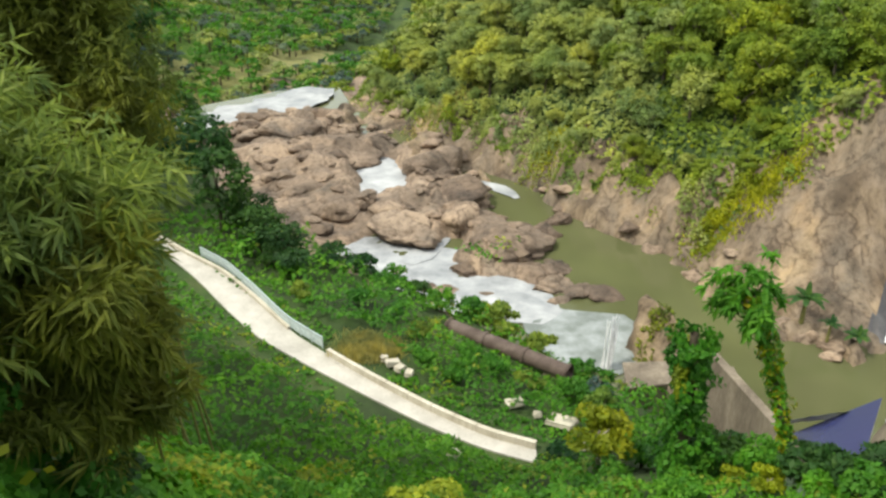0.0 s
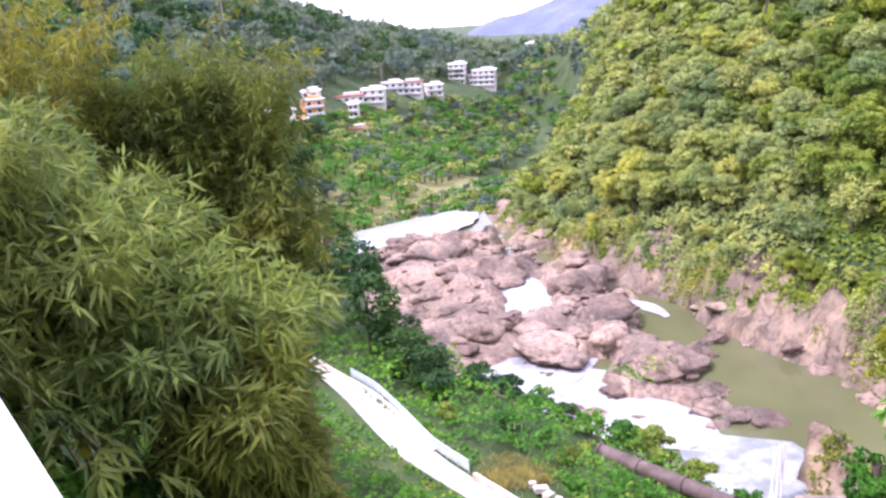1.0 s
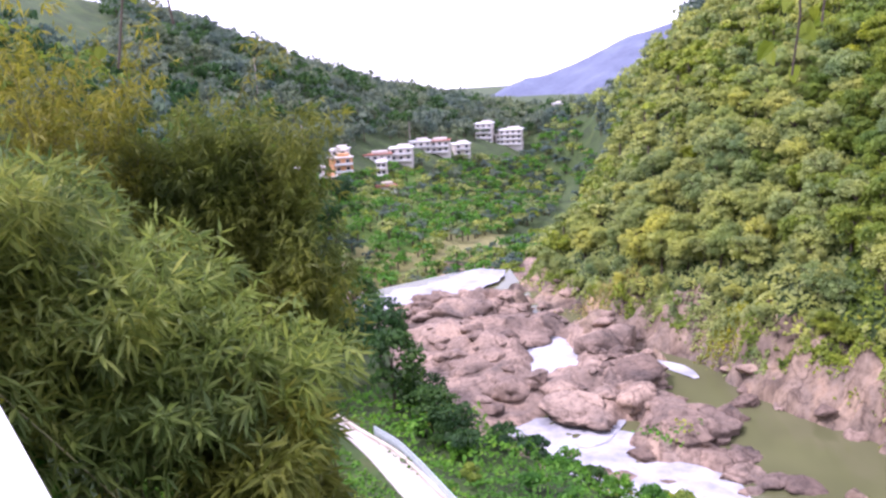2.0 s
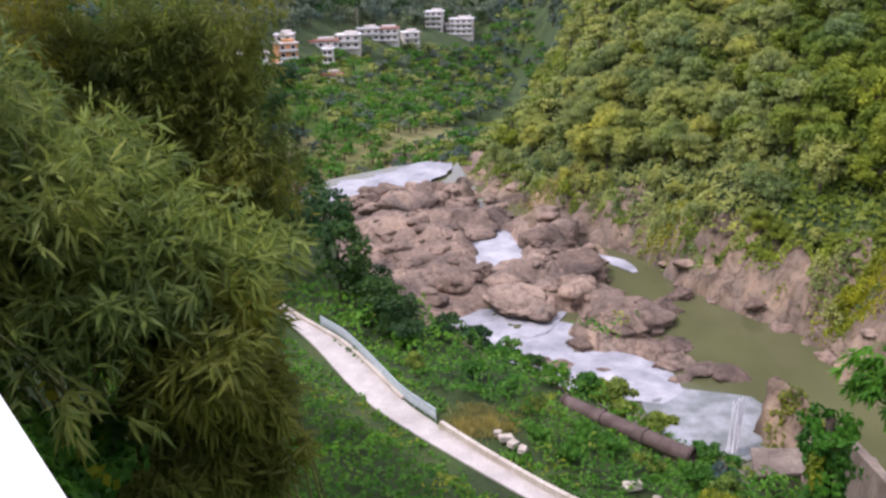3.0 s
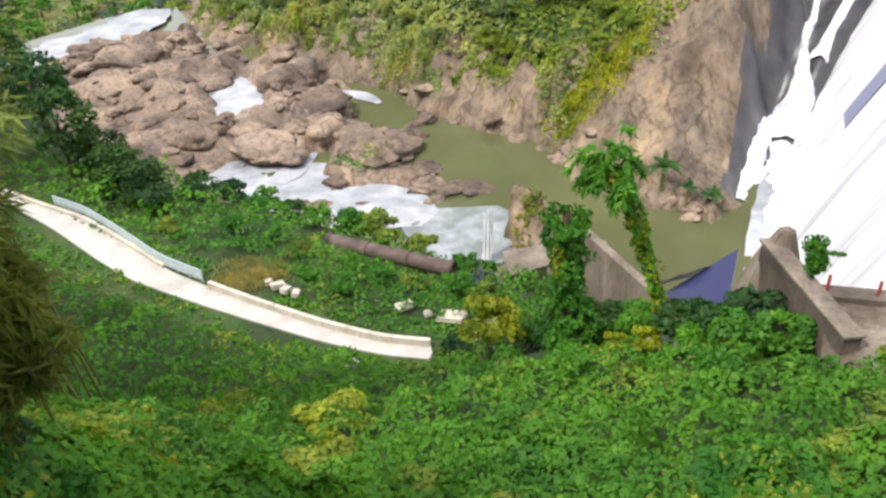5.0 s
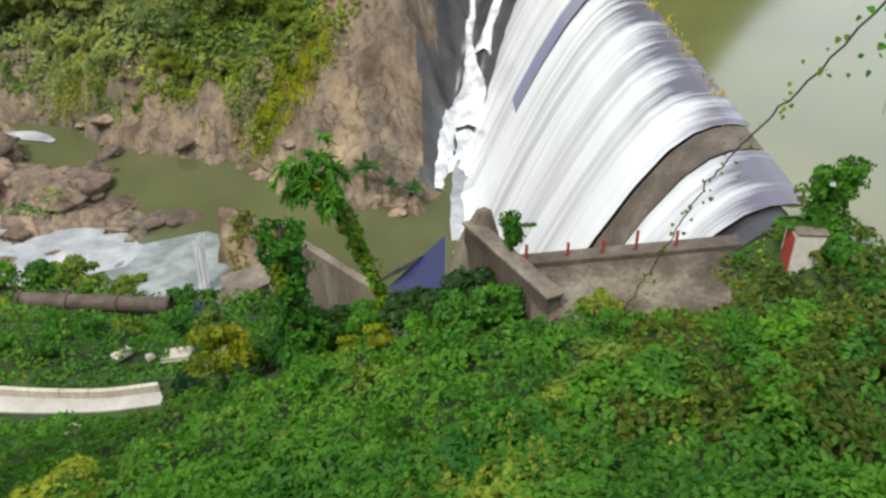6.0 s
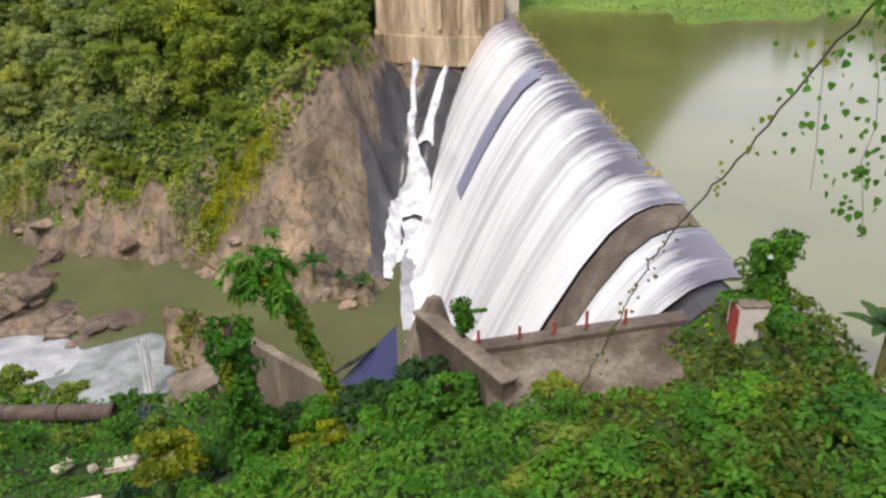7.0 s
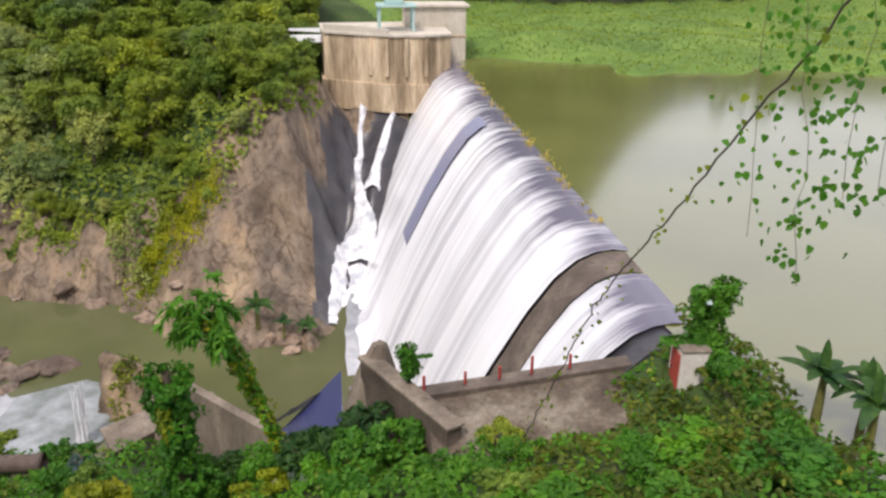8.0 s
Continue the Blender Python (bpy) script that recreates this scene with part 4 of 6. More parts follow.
part("parapet", slope_wall((-1.6, 0.6), (0.2, 4.0), 10.2, 10.4, 0.25, 9.5, 0.03), M_CREAM, tower)
part("walkway", slope_wall((3.4, 9.2), (5.4, 13.4), 8.9, 8.6, 1.3, 8.0, 0.04), M_WHITE, tower, "white painted walkway beam")
part("walkway_rail", slope_wall((2.8, 9.4), (4.8, 13.6), 9.9, 9.6, 0.12, 9.3, 0.02), M_WHITE, tower, "white handrail")

hoist = thing("gate_hoist", on_dam(78.5, 7.4, 4.5), "pale teal steel gate hoist on the tower deck", "hoist", turn=DAM_TURN)
for x in (-1.8, 1.8):
    for y in (-2.2, 2.2):
        part("leg", box(0.3, 0.3, 3.2, (x, y, 0), 0.03), M_TEAL, hoist)
part("platform", box(4.6, 5.2, 0.3, (0, 0, 3.2), 0.04), M_TEAL, hoist)
for y in (-2.2, 2.2):
    part("brace", box(4.2, 0.16, 0.16, (0, y, 1.5), 0.02, tilt=18), M_TEAL, hoist)
part("winch", box(3.2, 2.4, 2.0, (0, 0.3, 3.5), 0.25), M_TEAL, hoist)
for y in (-2.5, 2.5):
    part("handrail", box(4.6, 0.07, 0.07, (0, y, 4.5), 0.01), M_TEAL, hoist)

shed = thing("control_house", on_dam(85, 1.6, 0.6), "cream concrete control house with stained walls", "building", turn=DAM_TURN)
part("wall", box(5.0, 8.5, 7.6, (0, 0, -1), 0.08), M_CREAM, shed)
part("roof", box(5.8, 9.3, 0.35, (0, 0, 6.6), 0.05), M_CREAM, shed, "flat concrete roof slab")
part("plinth_band", box(5.2, 8.7, 0.25, (0, 0, 2.6), 0.04), M_TOWER, shed, "brown stained band")

# ---- hut at the near end ----
hut = thing("valve_hut", (28.1, 15.9, -1.2), "narrow cream hut with a red door beside vines", "hut", turn=DAM_TURN - 94)
part("wall", box(1.15, 1.5, 2.3, (0, 0, 0), 0.04), M_HOUSE, hut)
part("roof", box(1.25, 1.6, 0.1, (0, 0, 2.3), 0.03), M_CONCRETE, hut)
door = part("door", box(0.08, 1.0, 1.95, (-0.6, -0.05, 0.12), 0.02), M_RED, hut, "red painted steel door")
part("frame", box(0.06, 1.2, 2.1, (-0.57, -0.05, 0.06), 0.02), M_CREAM, hut)
part("door_handle", box(0.05, 0.05, 0.16, (-0.66, 0.25, 1.05), 0.01), M_STEEL, door, "dark steel handle")
# ---- parapet at the viewpoint ----
EDGE_DIR, EDGE_OUT = np.array([-math.sin(radians(48)), math.cos(radians(48))]), np.array([math.sin(radians(42)), math.cos(radians(42))])
EDGE = EDGE_OUT * 0.16


def parapet():
    bm = box(24.0, 0.34, 1.5, (0, 0, 0), 0.015)
    bmesh.ops.transform(bm, matrix=Matrix.Translation((*(EDGE - EDGE_OUT * 0.17), 15.5)) @ Matrix.Rotation(math.atan2(EDGE_DIR[1], EDGE_DIR[0]), 4, "Z"), verts=bm.verts)
    return bm


wall_me = bpy.data.meshes.new("parapet")
_bm = parapet()
_bm.to_mesh(wall_me)
_bm.free()
wall_me.materials.append(M_WHITE)
tagged(new("parapet", wall_me), "white painted roadside parapet wall", "parapet", kind="structure")

# the road behind the parapet
road_me = bpy.data.meshes.new("road")
_bm = box(26.0, 7.0, 0.12, (0, 0, 0), 0.02)
bmesh.ops.transform(_bm, matrix=Matrix.Translation((*(EDGE - EDGE_OUT * 3.9), 15.86)) @ Matrix.Rotation(math.atan2(EDGE_DIR[1], EDGE_DIR[0]), 4, "Z"), verts=_bm.verts)
_bm.to_mesh(road_me)
_bm.free()
road_me.materials.append(M_DARK_CONCRETE)
tagged(new("road", road_me), "dark worn road surface behind the parapet", "road", kind="structure")

# ---- footpath along the slope ----
LOWER_EDGE = [(-28.6, 71.5), (-26.0, 68.7), (-21.9, 63.9), (-17.9, 58.4), (-14.6, 54.2), (-10.0, 50.2), (-5.0, 46.2), (-0.7, 42.9), (2.9, 40.7), (5.9, 39.5)]
UPPER_EDGE = [(-28.0, 72.6), (-24.3, 69.0), (-19.6, 65.0), (-15.6, 59.9), (-11.6, 54.5), (-8.9, 51.9), (-5.0, 48.3), (-0.7, 44.7), (3.0, 42.1), (6.0, 40.9)]


def smooth_line(line, n):
    p = np.array(line, float)
    k = np.arange(len(p))
    t = np.linspace(0, len(p) - 1, n)
    out = np.stack([np.interp(t, k, p[:, c]) for c in (0, 1)], -1)
    for _ in range(6):
        out[1:-1] = (out[:-2] + 2 * out[1:-1] + out[2:]) / 4
    return out


def strip(a, b, z0, z1, name, mat):
    """A slab between two lines in plan."""
    n = len(a)
    v = np.vstack([np.c_[a, np.full(n, z1)], np.c_[b, np.full(n, z1)], np.c_[a, np.full(n, z0)], np.c_[b, np.full(n, z0)]])
    i = np.arange(n - 1)
    f = [np.stack(q, -1) for q in ((i, i + 1, n + i + 1, n + i), (2 * n + i, 3 * n + i, 3 * n + i + 1, 2 * n + i + 1),
                                  (i, 2 * n + i, 2 * n + i + 1, i + 1), (n + i, n + i + 1, 3 * n + i + 1, 3 * n + i))]
    f.append(np.array([[0, n, 3 * n, 2 * n], [n - 1, 3 * n - 1, 4 * n - 1, 2 * n - 1]]))
    return mesh_from(name, v, np.vstack(f), mat, False)


lo, up = smooth_line(LOWER_EDGE, 70), smooth_line(UPPER_EDGE, 70)
path = thing("footpath", (0, 0, 0), "pale concrete footpath curving along the green slope", "path")
part("slab", strip(lo, up, -15.6, -15.0, "slab", M_PATH), None, path)
for a in range(0, 69, 3):
    if 30 <= a <= 37:
        continue
    b = min(a + 3, 69)
    k = slice(a, b + 1)
    d = unit(np.gradient(up, axis=0))[k]
    sd = np.stack([-d[:, 1], d[:, 0]], -1)
    q = up[k].copy()
    q[-1] = q[-1] * 0.94 + q[-2] * 0.06
    part("kerb_block", strip(q - sd * 0.16, q + sd * 0.16, -15.05, -14.72 if a < 30 else -14.5, "kerb_block", M_CREAM), None, path, "pale kerb block")

rail = thing("guard_rail", (0, 0, 0), "pale blue grey steel guard rail beside the footpath", "railing")
RAIL = smooth_line([(-22.6, 68.2), (-19.4, 65.3), (-16.0, 60.8), (-12.2, 55.4), (-9.0, 52.3)], 40)
for z, r in ((-13.98, 0.055), (-14.42, 0.04)):
    part("rail", tube("rail", np.c_[RAIL, np.full(40, z)], r, M_RAIL, 8), None, rail)
for k in range(0, 40, 3):
    part("post", tube("post", [(*RAIL[k], -15.0), (*RAIL[k], -14.5), (*RAIL[k], -13.97)], 0.05, M_RAIL, 8), None, rail)
sd = unit(np.gradient(RAIL, axis=0))
mesh_w = strip(RAIL + np.stack([-sd[:, 1], sd[:, 0]], -1) * 0.012, RAIL - np.stack([-sd[:, 1], sd[:, 0]], -1) * 0.012, -14.85, -14.05, "panel", M_RAIL)
part("panel", mesh_w, None, rail, "pale sheet panel between the posts")

# ---- pipe, slabs and debris on the terrace ----
pipe = thing("water_pipe", (0, 0, 0), "long rusty brown steel water pipe lying on the bank", "pipe")
pa, pb = np.array([0.5, 58.5, -16.4]), np.array([9.7, 51.5, -16.4])
part("barrel", tube("barrel", [pa + (pb - pa) * k / 12 for k in range(13)], 0.62, M_PIPE, 16), None, pipe)
for k in (0.02, 0.33, 0.66, 0.985):
    c, dirn = pa + (pb - pa) * k, unit(pb - pa)
    part("flange", tube("flange", [c - dirn * 0.09, c - dirn * 0.09 + 1e-3 * dirn, c + dirn * 0.09], [0.7, 0.74, 0.74], M_PIPE, 16), None, pipe)
for k in (0.12, 0.5, 0.88):
    c = pa + (pb - pa) * k
    part("saddle", box(0.7, 1.5, 1.4, (c[0], c[1], c[2] - 1.75), 0.05, turn=52), M_CONCRETE, pipe, "concrete saddle support")

rng = np.random.default_rng(11)
for (x, y, sx, sy, turn) in ((5.0, 45.6, 1.1, 0.7, 20), (7.9, 43.3, 1.9, 1.1, -35), (6.4, 44.2, 0.5, 0.4, 10), (0.8, 39.2, 0.9, 0.6, 40), (8.9, 40.6, 0.8, 0.5, 0), (-3.6, 50.0, 0.9, 0.7, 15), (-3.0, 49.2, 0.8, 0.5, 50), (-2.3, 48.6, 0.6, 0.5, 70), (-4.2, 50.6, 0.5, 0.4, 0)):
    z = ground_z(x, y)
    slab = thing("rubble_slab", (x, y, z + 0.35), "broken pale concrete slab lying in the grass", "rubble", "rubble on the terrace", turn)
    bm = box(sx, sy, 0.35, (0, 0, -0.1), 0.05, tilt=float(rng.uniform(-8, 8)))
    for v in bm.verts:
        v.co += Vector(rng.normal(0, 0.04, 3))
    part("body", bm, M_CREAM, slab)
for x, y, s in ((-5.6, 14.1, 0.16), (-4.6, 11.9, 0.17)):
    bag = thing("plastic_scrap", (x, y, ground_z(x, y) + 0.95), "crumpled bright blue plastic scrap caught in leaves", "litter")
    bm = bmesh.new()
    bmesh.ops.create_icosphere(bm, subdivisions=2, radius=s)
    for v in bm.verts:
        v.co *= rng.uniform(0.6, 1.15)
        v.co.z *= 0.55
    part("body", bm, M_BLUE, bag)
# ---- boulders in the rapids ----
def boulder_mesh(seed, flat):
    bm = bmesh.new()
    bmesh.ops.create_icosphere(bm, subdivisions=4 if seed < 4 else 3, radius=1)
    co = np.array([v.co for v in bm.verts])
    r = np.random.default_rng(seed + 100)
    out = co.copy()
    for nrm, cut in zip(ball_points(r, 14), r.uniform(0.5, 0.82, 14)):
        over = np.clip(out @ nrm - cut, 0, None)
        out -= over[:, None] * nrm * 0.92
    out *= (1 + 0.22 * fbm(co * 1.4 + seed * 7, 4, seed) - 0.16 * np.abs(fbm(co * 3.1 + seed, 4, seed + 3)))[:, None]
    out *= (1 - 0.1 * np.abs(fbm(co * 5.5 + seed * 3, 3, seed + 5)))[:, None]
    out *= [1.0, r.uniform(0.7, 0.95), flat]
    for v, p in zip(bm.verts, out):
        v.co = p
    for f in bm.faces:
        f.smooth = True
    me = bpy.data.meshes.new("boulder")
    bm.to_mesh(me)
    bm.free()
    me.materials.append(M_ROCK)
    return me


BOULDERS = [boulder_mesh(k, (0.5, 0.62, 0.45, 0.7, 0.55, 0.6, 0.5, 0.65, 0.45, 0.58)[k]) for k in range(10)]
rng = np.random.default_rng(5)


def boulder(kind, x, y, size, turn, z=None, sink=0.25, label="rounded brown grey river boulder among rapids"):
    ob = new("boulder", BOULDERS[kind])
    z = ground_z(x, y) if z is None else z
    ob.matrix_basis = pose(x, y, z + size * 0.55 * (0.4 - sink), 0, 0, turn) @ Matrix.Diagonal((size * 1.12, size * 1.12, size * 0.82, 1))
    return tagged(ob, label, "boulder", "boulders in the rapids")


# the large ones
for k, x, y, size, turn, z in ((0, 7.0, 87.0, 6.2, 20, -22.2), (2, 3.0, 80.8, 2.6, 60, -22.3), (1, -25.0, 128.0, 9.0, 10, -22.0), (3, -4.5, 90.0, 4.8, 120, -22.0), (2, -18.0, 117.0, 7.5, 35, -21.5),
                              (4, 9.0, 80.0, 3.4, 0, -22.4), (5, 1.0, 100.0, 5.0, 75, -21.5), (6, -7.0, 97.0, 5.5, 150, -21.8), (0, -18.0, 107.0, 5.0, 200, -21.5), (7, -1.0, 112.0, 5.5, 30, -21.0),
                              (8, 0.3, 75.8, 2.3, 55, -22.5), (9, -2.0, 76.6, 1.4, 15, -22.3), (2, 11.6, 77.0, 2.6, 75, -22.5), (5, 14.0, 76.0, 2.0, 30, -22.5), (6, 12.0, 74.0, 1.5, 100, -22.5),
                              (8, 17.0, 75.5, 3.0, 20, -22.5), (2, 4.6, 75.0, 1.0, 20, -22.4), (9, -5.0, 80.5, 1.3, 80, -22.4), (3, 15.0, 95.0, 2.0, 10, -22.4), (4, 12.6, 92.0, 2.6, 140, -22.5)):
    boulder(k, x, y, size, turn, z)
mid_pts = along([(*p, 0) for p in ROCKS_MIDST], 3.0)
made = 0
while made < 262:
    c = mid_pts[rng.integers(len(mid_pts))]
    x, y = c[0] + rng.normal(0, 9.5), c[1] + rng.normal(0, 5)
    z = ground_z(x, y)
    q = np.array([[x, y]])
    size = float(np.clip(rng.lognormal(0.3, 0.55), 0.5, 3.8))
    if z > -18.2 or z < -22.8 or any(line_gap(q, l)[0] < h * 0.8 + size * 0.7 for l, h in CHANNELS):
        continue
    boulder(int(rng.integers(10)), x, y, size, float(rng.uniform(0, 360)), z, 0.3)
    made += 1
for x, y, size in ((15.5, 99, 1.6), (19, 94.5, 1.5), (24.5, 87, 1.8), (27.5, 80, 1.5), (31, 73, 1.7), (35.5, 67.5, 2.6), (33.8, 69, 2.0), (37, 65, 1.8), (36, 63.5, 1.2), (27, 52.2, 1.2), (28.5, 50.8, 1.0), (25.6, 53.5, 0.8)):
    boulder(int(rng.integers(10)), x, y, size, float(rng.uniform(0, 360)), -22.4, 0.1, "brown boulder at the foot of the rock bank")
def wedge_rock():
    """A steep-backed ridge of rock that falls away towards the viewpoint."""
    bm = bmesh.new()
    for p in ((18.6, 66.2, -17.0), (20.2, 61.6, -17.3), (21.6, 55.0, -19.0), (19.2, 66.4, -17.4), (16.9, 65.0, -24), (17.4, 60.0, -24), (19.8, 54.0, -24), (24.5, 67.5, -24), (25.2, 61.0, -24), (24.6, 54.2, -24), (17.6, 63.4, -19.0)):
        bm.verts.new(p)
    bmesh.ops.convex_hull(bm, input=bm.verts[:])
    bmesh.ops.subdivide_edges(bm, edges=bm.edges[:], cuts=9, use_grid_fill=True)
    bmesh.ops.triangulate(bm, faces=bm.faces[:])
    bm.normal_update()
    co = np.array([v.co for v in bm.verts])
    no = np.array([v.normal for v in bm.verts])
    co += no * (0.5 * fbm(co / 2.4, 4, 33) - 0.35 * np.abs(fbm(co / 1.3, 3, 34)))[:, None]
    for v, p in zip(bm.verts, co):
        v.co = p
    for f in bm.faces:
        f.smooth = True
    return bm, co, no


bm, co, no = wedge_rock()
me = bpy.data.meshes.new("boulder")
bm.to_mesh(me)
bm.free()
me.materials.append(M_CLIFF)
tagged(new("boulder", me), "tall brown wedge of rock draped with moss beside the jet", "boulder")
k = np.flatnonzero((co[:, 2] > -21.5) & (no[:, 2] > -0.3) & (fbm(co / 2.2, 3, 35) - 0.12 * (co[:, 1] - 61) > 0.1))
k = rng.choice(k, 1500)
v, f = leaf_arrays(rng, co[k] + no[k] * 0.1 + rng.normal(0, 0.14, (1500, 3)), no[k] + [0, 0, 0.3], 0.34, 0.6, 0.6, 0.4)
tagged(new("moss_mat", mesh_from("moss_mat", v, f, [M_YELLOW, M_BAMBOO_OLD], False, (np.arange(len(f)) % 4 > 0).astype(int))), "olive and yellow moss hanging over the tall wedge of rock", "moss", kind="stuff")
jet = thing("water_jet", (0, 0, 0), "thin white jet of water falling beside the mossy boulder", "waterfall")
for k in range(13):
    x0, y0 = 15.2 + rng.normal(0, 0.28), 61.8 + rng.normal(0, 0.2)
    s, out = np.linspace(0, 1, 9), rng.normal(0, 0.22, 2)
    drop = rng.uniform(4.0, 5.2)
    part("strand", tube("strand", np.stack([x0 - (0.3 + out[0]) * s, y0 - (0.7 + out[1]) * s, -22.2 + drop - drop * s ** 1.6], -1), 0.02 + rng.uniform(0.05, 0.1) * s, M_CASCADE, 6), None, jet)
# ---- plants ----
rng = np.random.default_rng(21)


def in_view(x, y):
    a = np.degrees(np.arctan2(x, y))
    return (a > -48) & (a < 68)


# creepers that cover the near slope: single leaves over uneven mounds
def creeper_field(n):
    a = np.radians(rng.uniform(-47, 84, n))
    r = 3.2 * (85 / 3.2) ** (rng.uniform(0, 1, n) ** 0.85)
    x, y = r * np.sin(a), r * np.cos(a)
    p = np.stack([x, y], -1)
    q = np.stack([x, y, 0 * x], -1)
    z = heights(x, y)
    e = 0.35
    mound = lambda v: np.abs(fbm(v / 3.0, 3, 41)) * 1.9 + np.clip(fbm(v / 1.0, 2, 43), 0, 1) * 0.6
    m0, mx, my = mound(q), mound(q + [e, 0, 0]), mound(q + [0, e, 0])
    gx_, gy_ = heights(x + e, y), heights(x, y + e)
    nrm = unit(np.stack([-((gx_ - z) + (mx - m0)) / e, -((gy_ - z) + (my - m0)) / e, np.ones(n)], -1))
    left = (z > -21.3) & (line_gap(p, PATH) > 1.45) & (line_gap(p, SHORE_RIGHT) > 9)
    s_, d_ = (p - DAM0) @ DAM_U, (p - DAM0) @ DAM_N
    bare = fbm(q / 1.7, 3, 51)
    on_ledge = (s_ > -6.5) & (s_ < 0.3) & (d_ > 0.5) & (d_ < 12.5)
    in_lake = (d_ < -2.8 + 0 * s_) & (z < 0.1)
    over = (s_ > -0.9) & (d_ < 26) & (d_ > -3)
    dirt = line_gap(p, [(x_ - 0.9, y_ - 1.3) for x_, y_ in LOWER_EDGE[4:9]]) < 0.55
    keep = left & ~in_lake & ~over & ~(on_ledge & (bare > -0.05) & (s_ > -4.2) & (d_ > 3.2) & (d_ < 10.5)) & ~(dirt & (bare > -0.2)) & (x - 1.2 * y < 40)
    keep &= ~(line_gap(p, [(-8.2, 11.2), (-9.6, 13.5), (-13, 18.5)]) < 2.6) & ~((np.degrees(a) < -36) & (r < 9))
    tuft = line_gap(p, [(-7.3, 52.2), (-4.6, 50.6)]) < 2.0
    keep &= ~tuft
    low = np.where((line_gap(p, PATH) < 3.2) | (line_gap(p, [(0.5, 57.6), (9.3, 50.8)]) < 2.8), 0.2, 1.0) * np.where(on_ledge, 0.2, 1.0) * np.clip((r - 4) / 9, 0.08, 1)
    at = np.stack([x, y, z + m0 * low + rng.uniform(-0.1, 0.12, n)], -1)
    return at[keep], nrm[keep], r[keep]


at, nrm, r = creeper_field(300000)
v, f = leaf_arrays(rng, at, nrm + [0, 0, 0.4], 0.15 + 0.004 * r, 0.75, 0.35, 0.35)
dryish = fbm(at / 6.0, 3, 61) + 0.1 * (at[:, 0] > 15) + rng.normal(0, 0.25, len(at))
worn = line_gap(at[:, :2], [(27.5, 14.5), (24, 12), (20, 12)]) - 2.5 * fbm(at / 2.5, 3, 63) < 4.5
hue = np.where(dryish > 1.35, 2, np.where(dryish > 0.7, 1, 0))
hue = np.where(worn & (rng.random(len(at)) < 0.75), 3, hue)
cover = new("creeper_cover", mesh_from("creeper_cover", v, f, [M_VINE, M_LEAF, M_YELLOW, M_WORN], False, hue))
tagged(cover, "dense bright green creepers covering the whole slope", "creepers", kind="stuff")


# broadleaf trees and shrubs: a few kinds, each used many times
def tree_kind(seed, radius, tall, stem, lobes, leaves, size, mat, bark=M_BARK, width=0.6, limbs=4, lobe=(0.26, 0.46)):
    r_ = np.random.default_rng(seed)
    cv, cf = crown_arrays(r_, radius, tall, lobes, leaves, size, width, 0.3, lobe)
    cv[:, 2] += stem * 0.75
    tv, tf = trunk_arrays(r_, stem + tall * 0.45, 0.05 + radius * 0.05, limbs, radius * 0.7)
    return mesh_from("crown", cv, cf, mat, False), mesh_from("trunk", tv, tf, bark)


def plant(name, kind, x, y, scale, turn, label, category, group="", z=None, sink=0.15):
    ob = thing(name, (x, y, (ground_z(x, y) if z is None else z) - sink), label, category, group, turn)
    ob.scale = scale
    part("crown", kind[0], None, ob)
    part("trunk", kind[1], None, ob)
    return ob


HILL_KINDS = [tree_kind(30 + k, 3.6, 6.0, 2.2, 52, 3000, 0.4, (M_LEAF, M_LEAF_HAZED, M_LEAF_HAZED, M_LEAF, M_LEAF_HAZED)[k], lobe=(0.16, 0.34)) for k in range(5)]
SHRUB_KINDS = [tree_kind(50 + k, 1.3, 1.7, 0.4, 12, 900, 0.27, (M_VINE, M_LEAF, M_LEAF_DARK, M_VINE)[k], limbs=3) for k in range(4)]
BLUE_SHRUB = tree_kind(58, 1.2, 1.5, 0.4, 10, 800, 0.3, M_LEAF_BLUE, limbs=3)
YELLOW_SHRUB = tree_kind(57, 1.3, 1.7, 1.2, 12, 1200, 0.26, M_YELLOW, M_PALE_BARK, limbs=3)
YELLOW_TREE = tree_kind(59, 2.6, 4.0, 1.6, 14, 800, 0.6, M_YELLOW)
DARK_KINDS = [tree_kind(70 + k, 3.6, 7.5, 3.0, 26, 1500, 0.6, M_LEAF_DARK) for k in range(2)]

# the wooded hillside across the river
cell = 3.7
hx, hy = np.meshgrid(np.arange(-40, 130, cell), np.arange(70, 235, cell))
hx, hy = hx.ravel() + rng.uniform(-1.6, 1.6, hx.size), hy.ravel() + rng.uniform(-1.6, 1.6, hy.size)
hz = heights(hx, hy)
hp = np.stack([hx, hy], -1)
ang = np.degrees(np.arctan2(hx, hy))
dist = np.hypot(hx, hy)


def beyond_line(p, line):
    """True for places on the far side, to the right of a line that runs away from the viewpoint."""
    near = along(line, 2.0)
    i = ((p[:, None] - near[None, :, :2]) ** 2).sum(-1).argmin(1)
    d = np.gradient(near[:, :2], axis=0)[i]
    w = p - near[i, :2]
    return d[:, 0] * w[:, 1] - d[:, 1] * w[:, 0] < 0


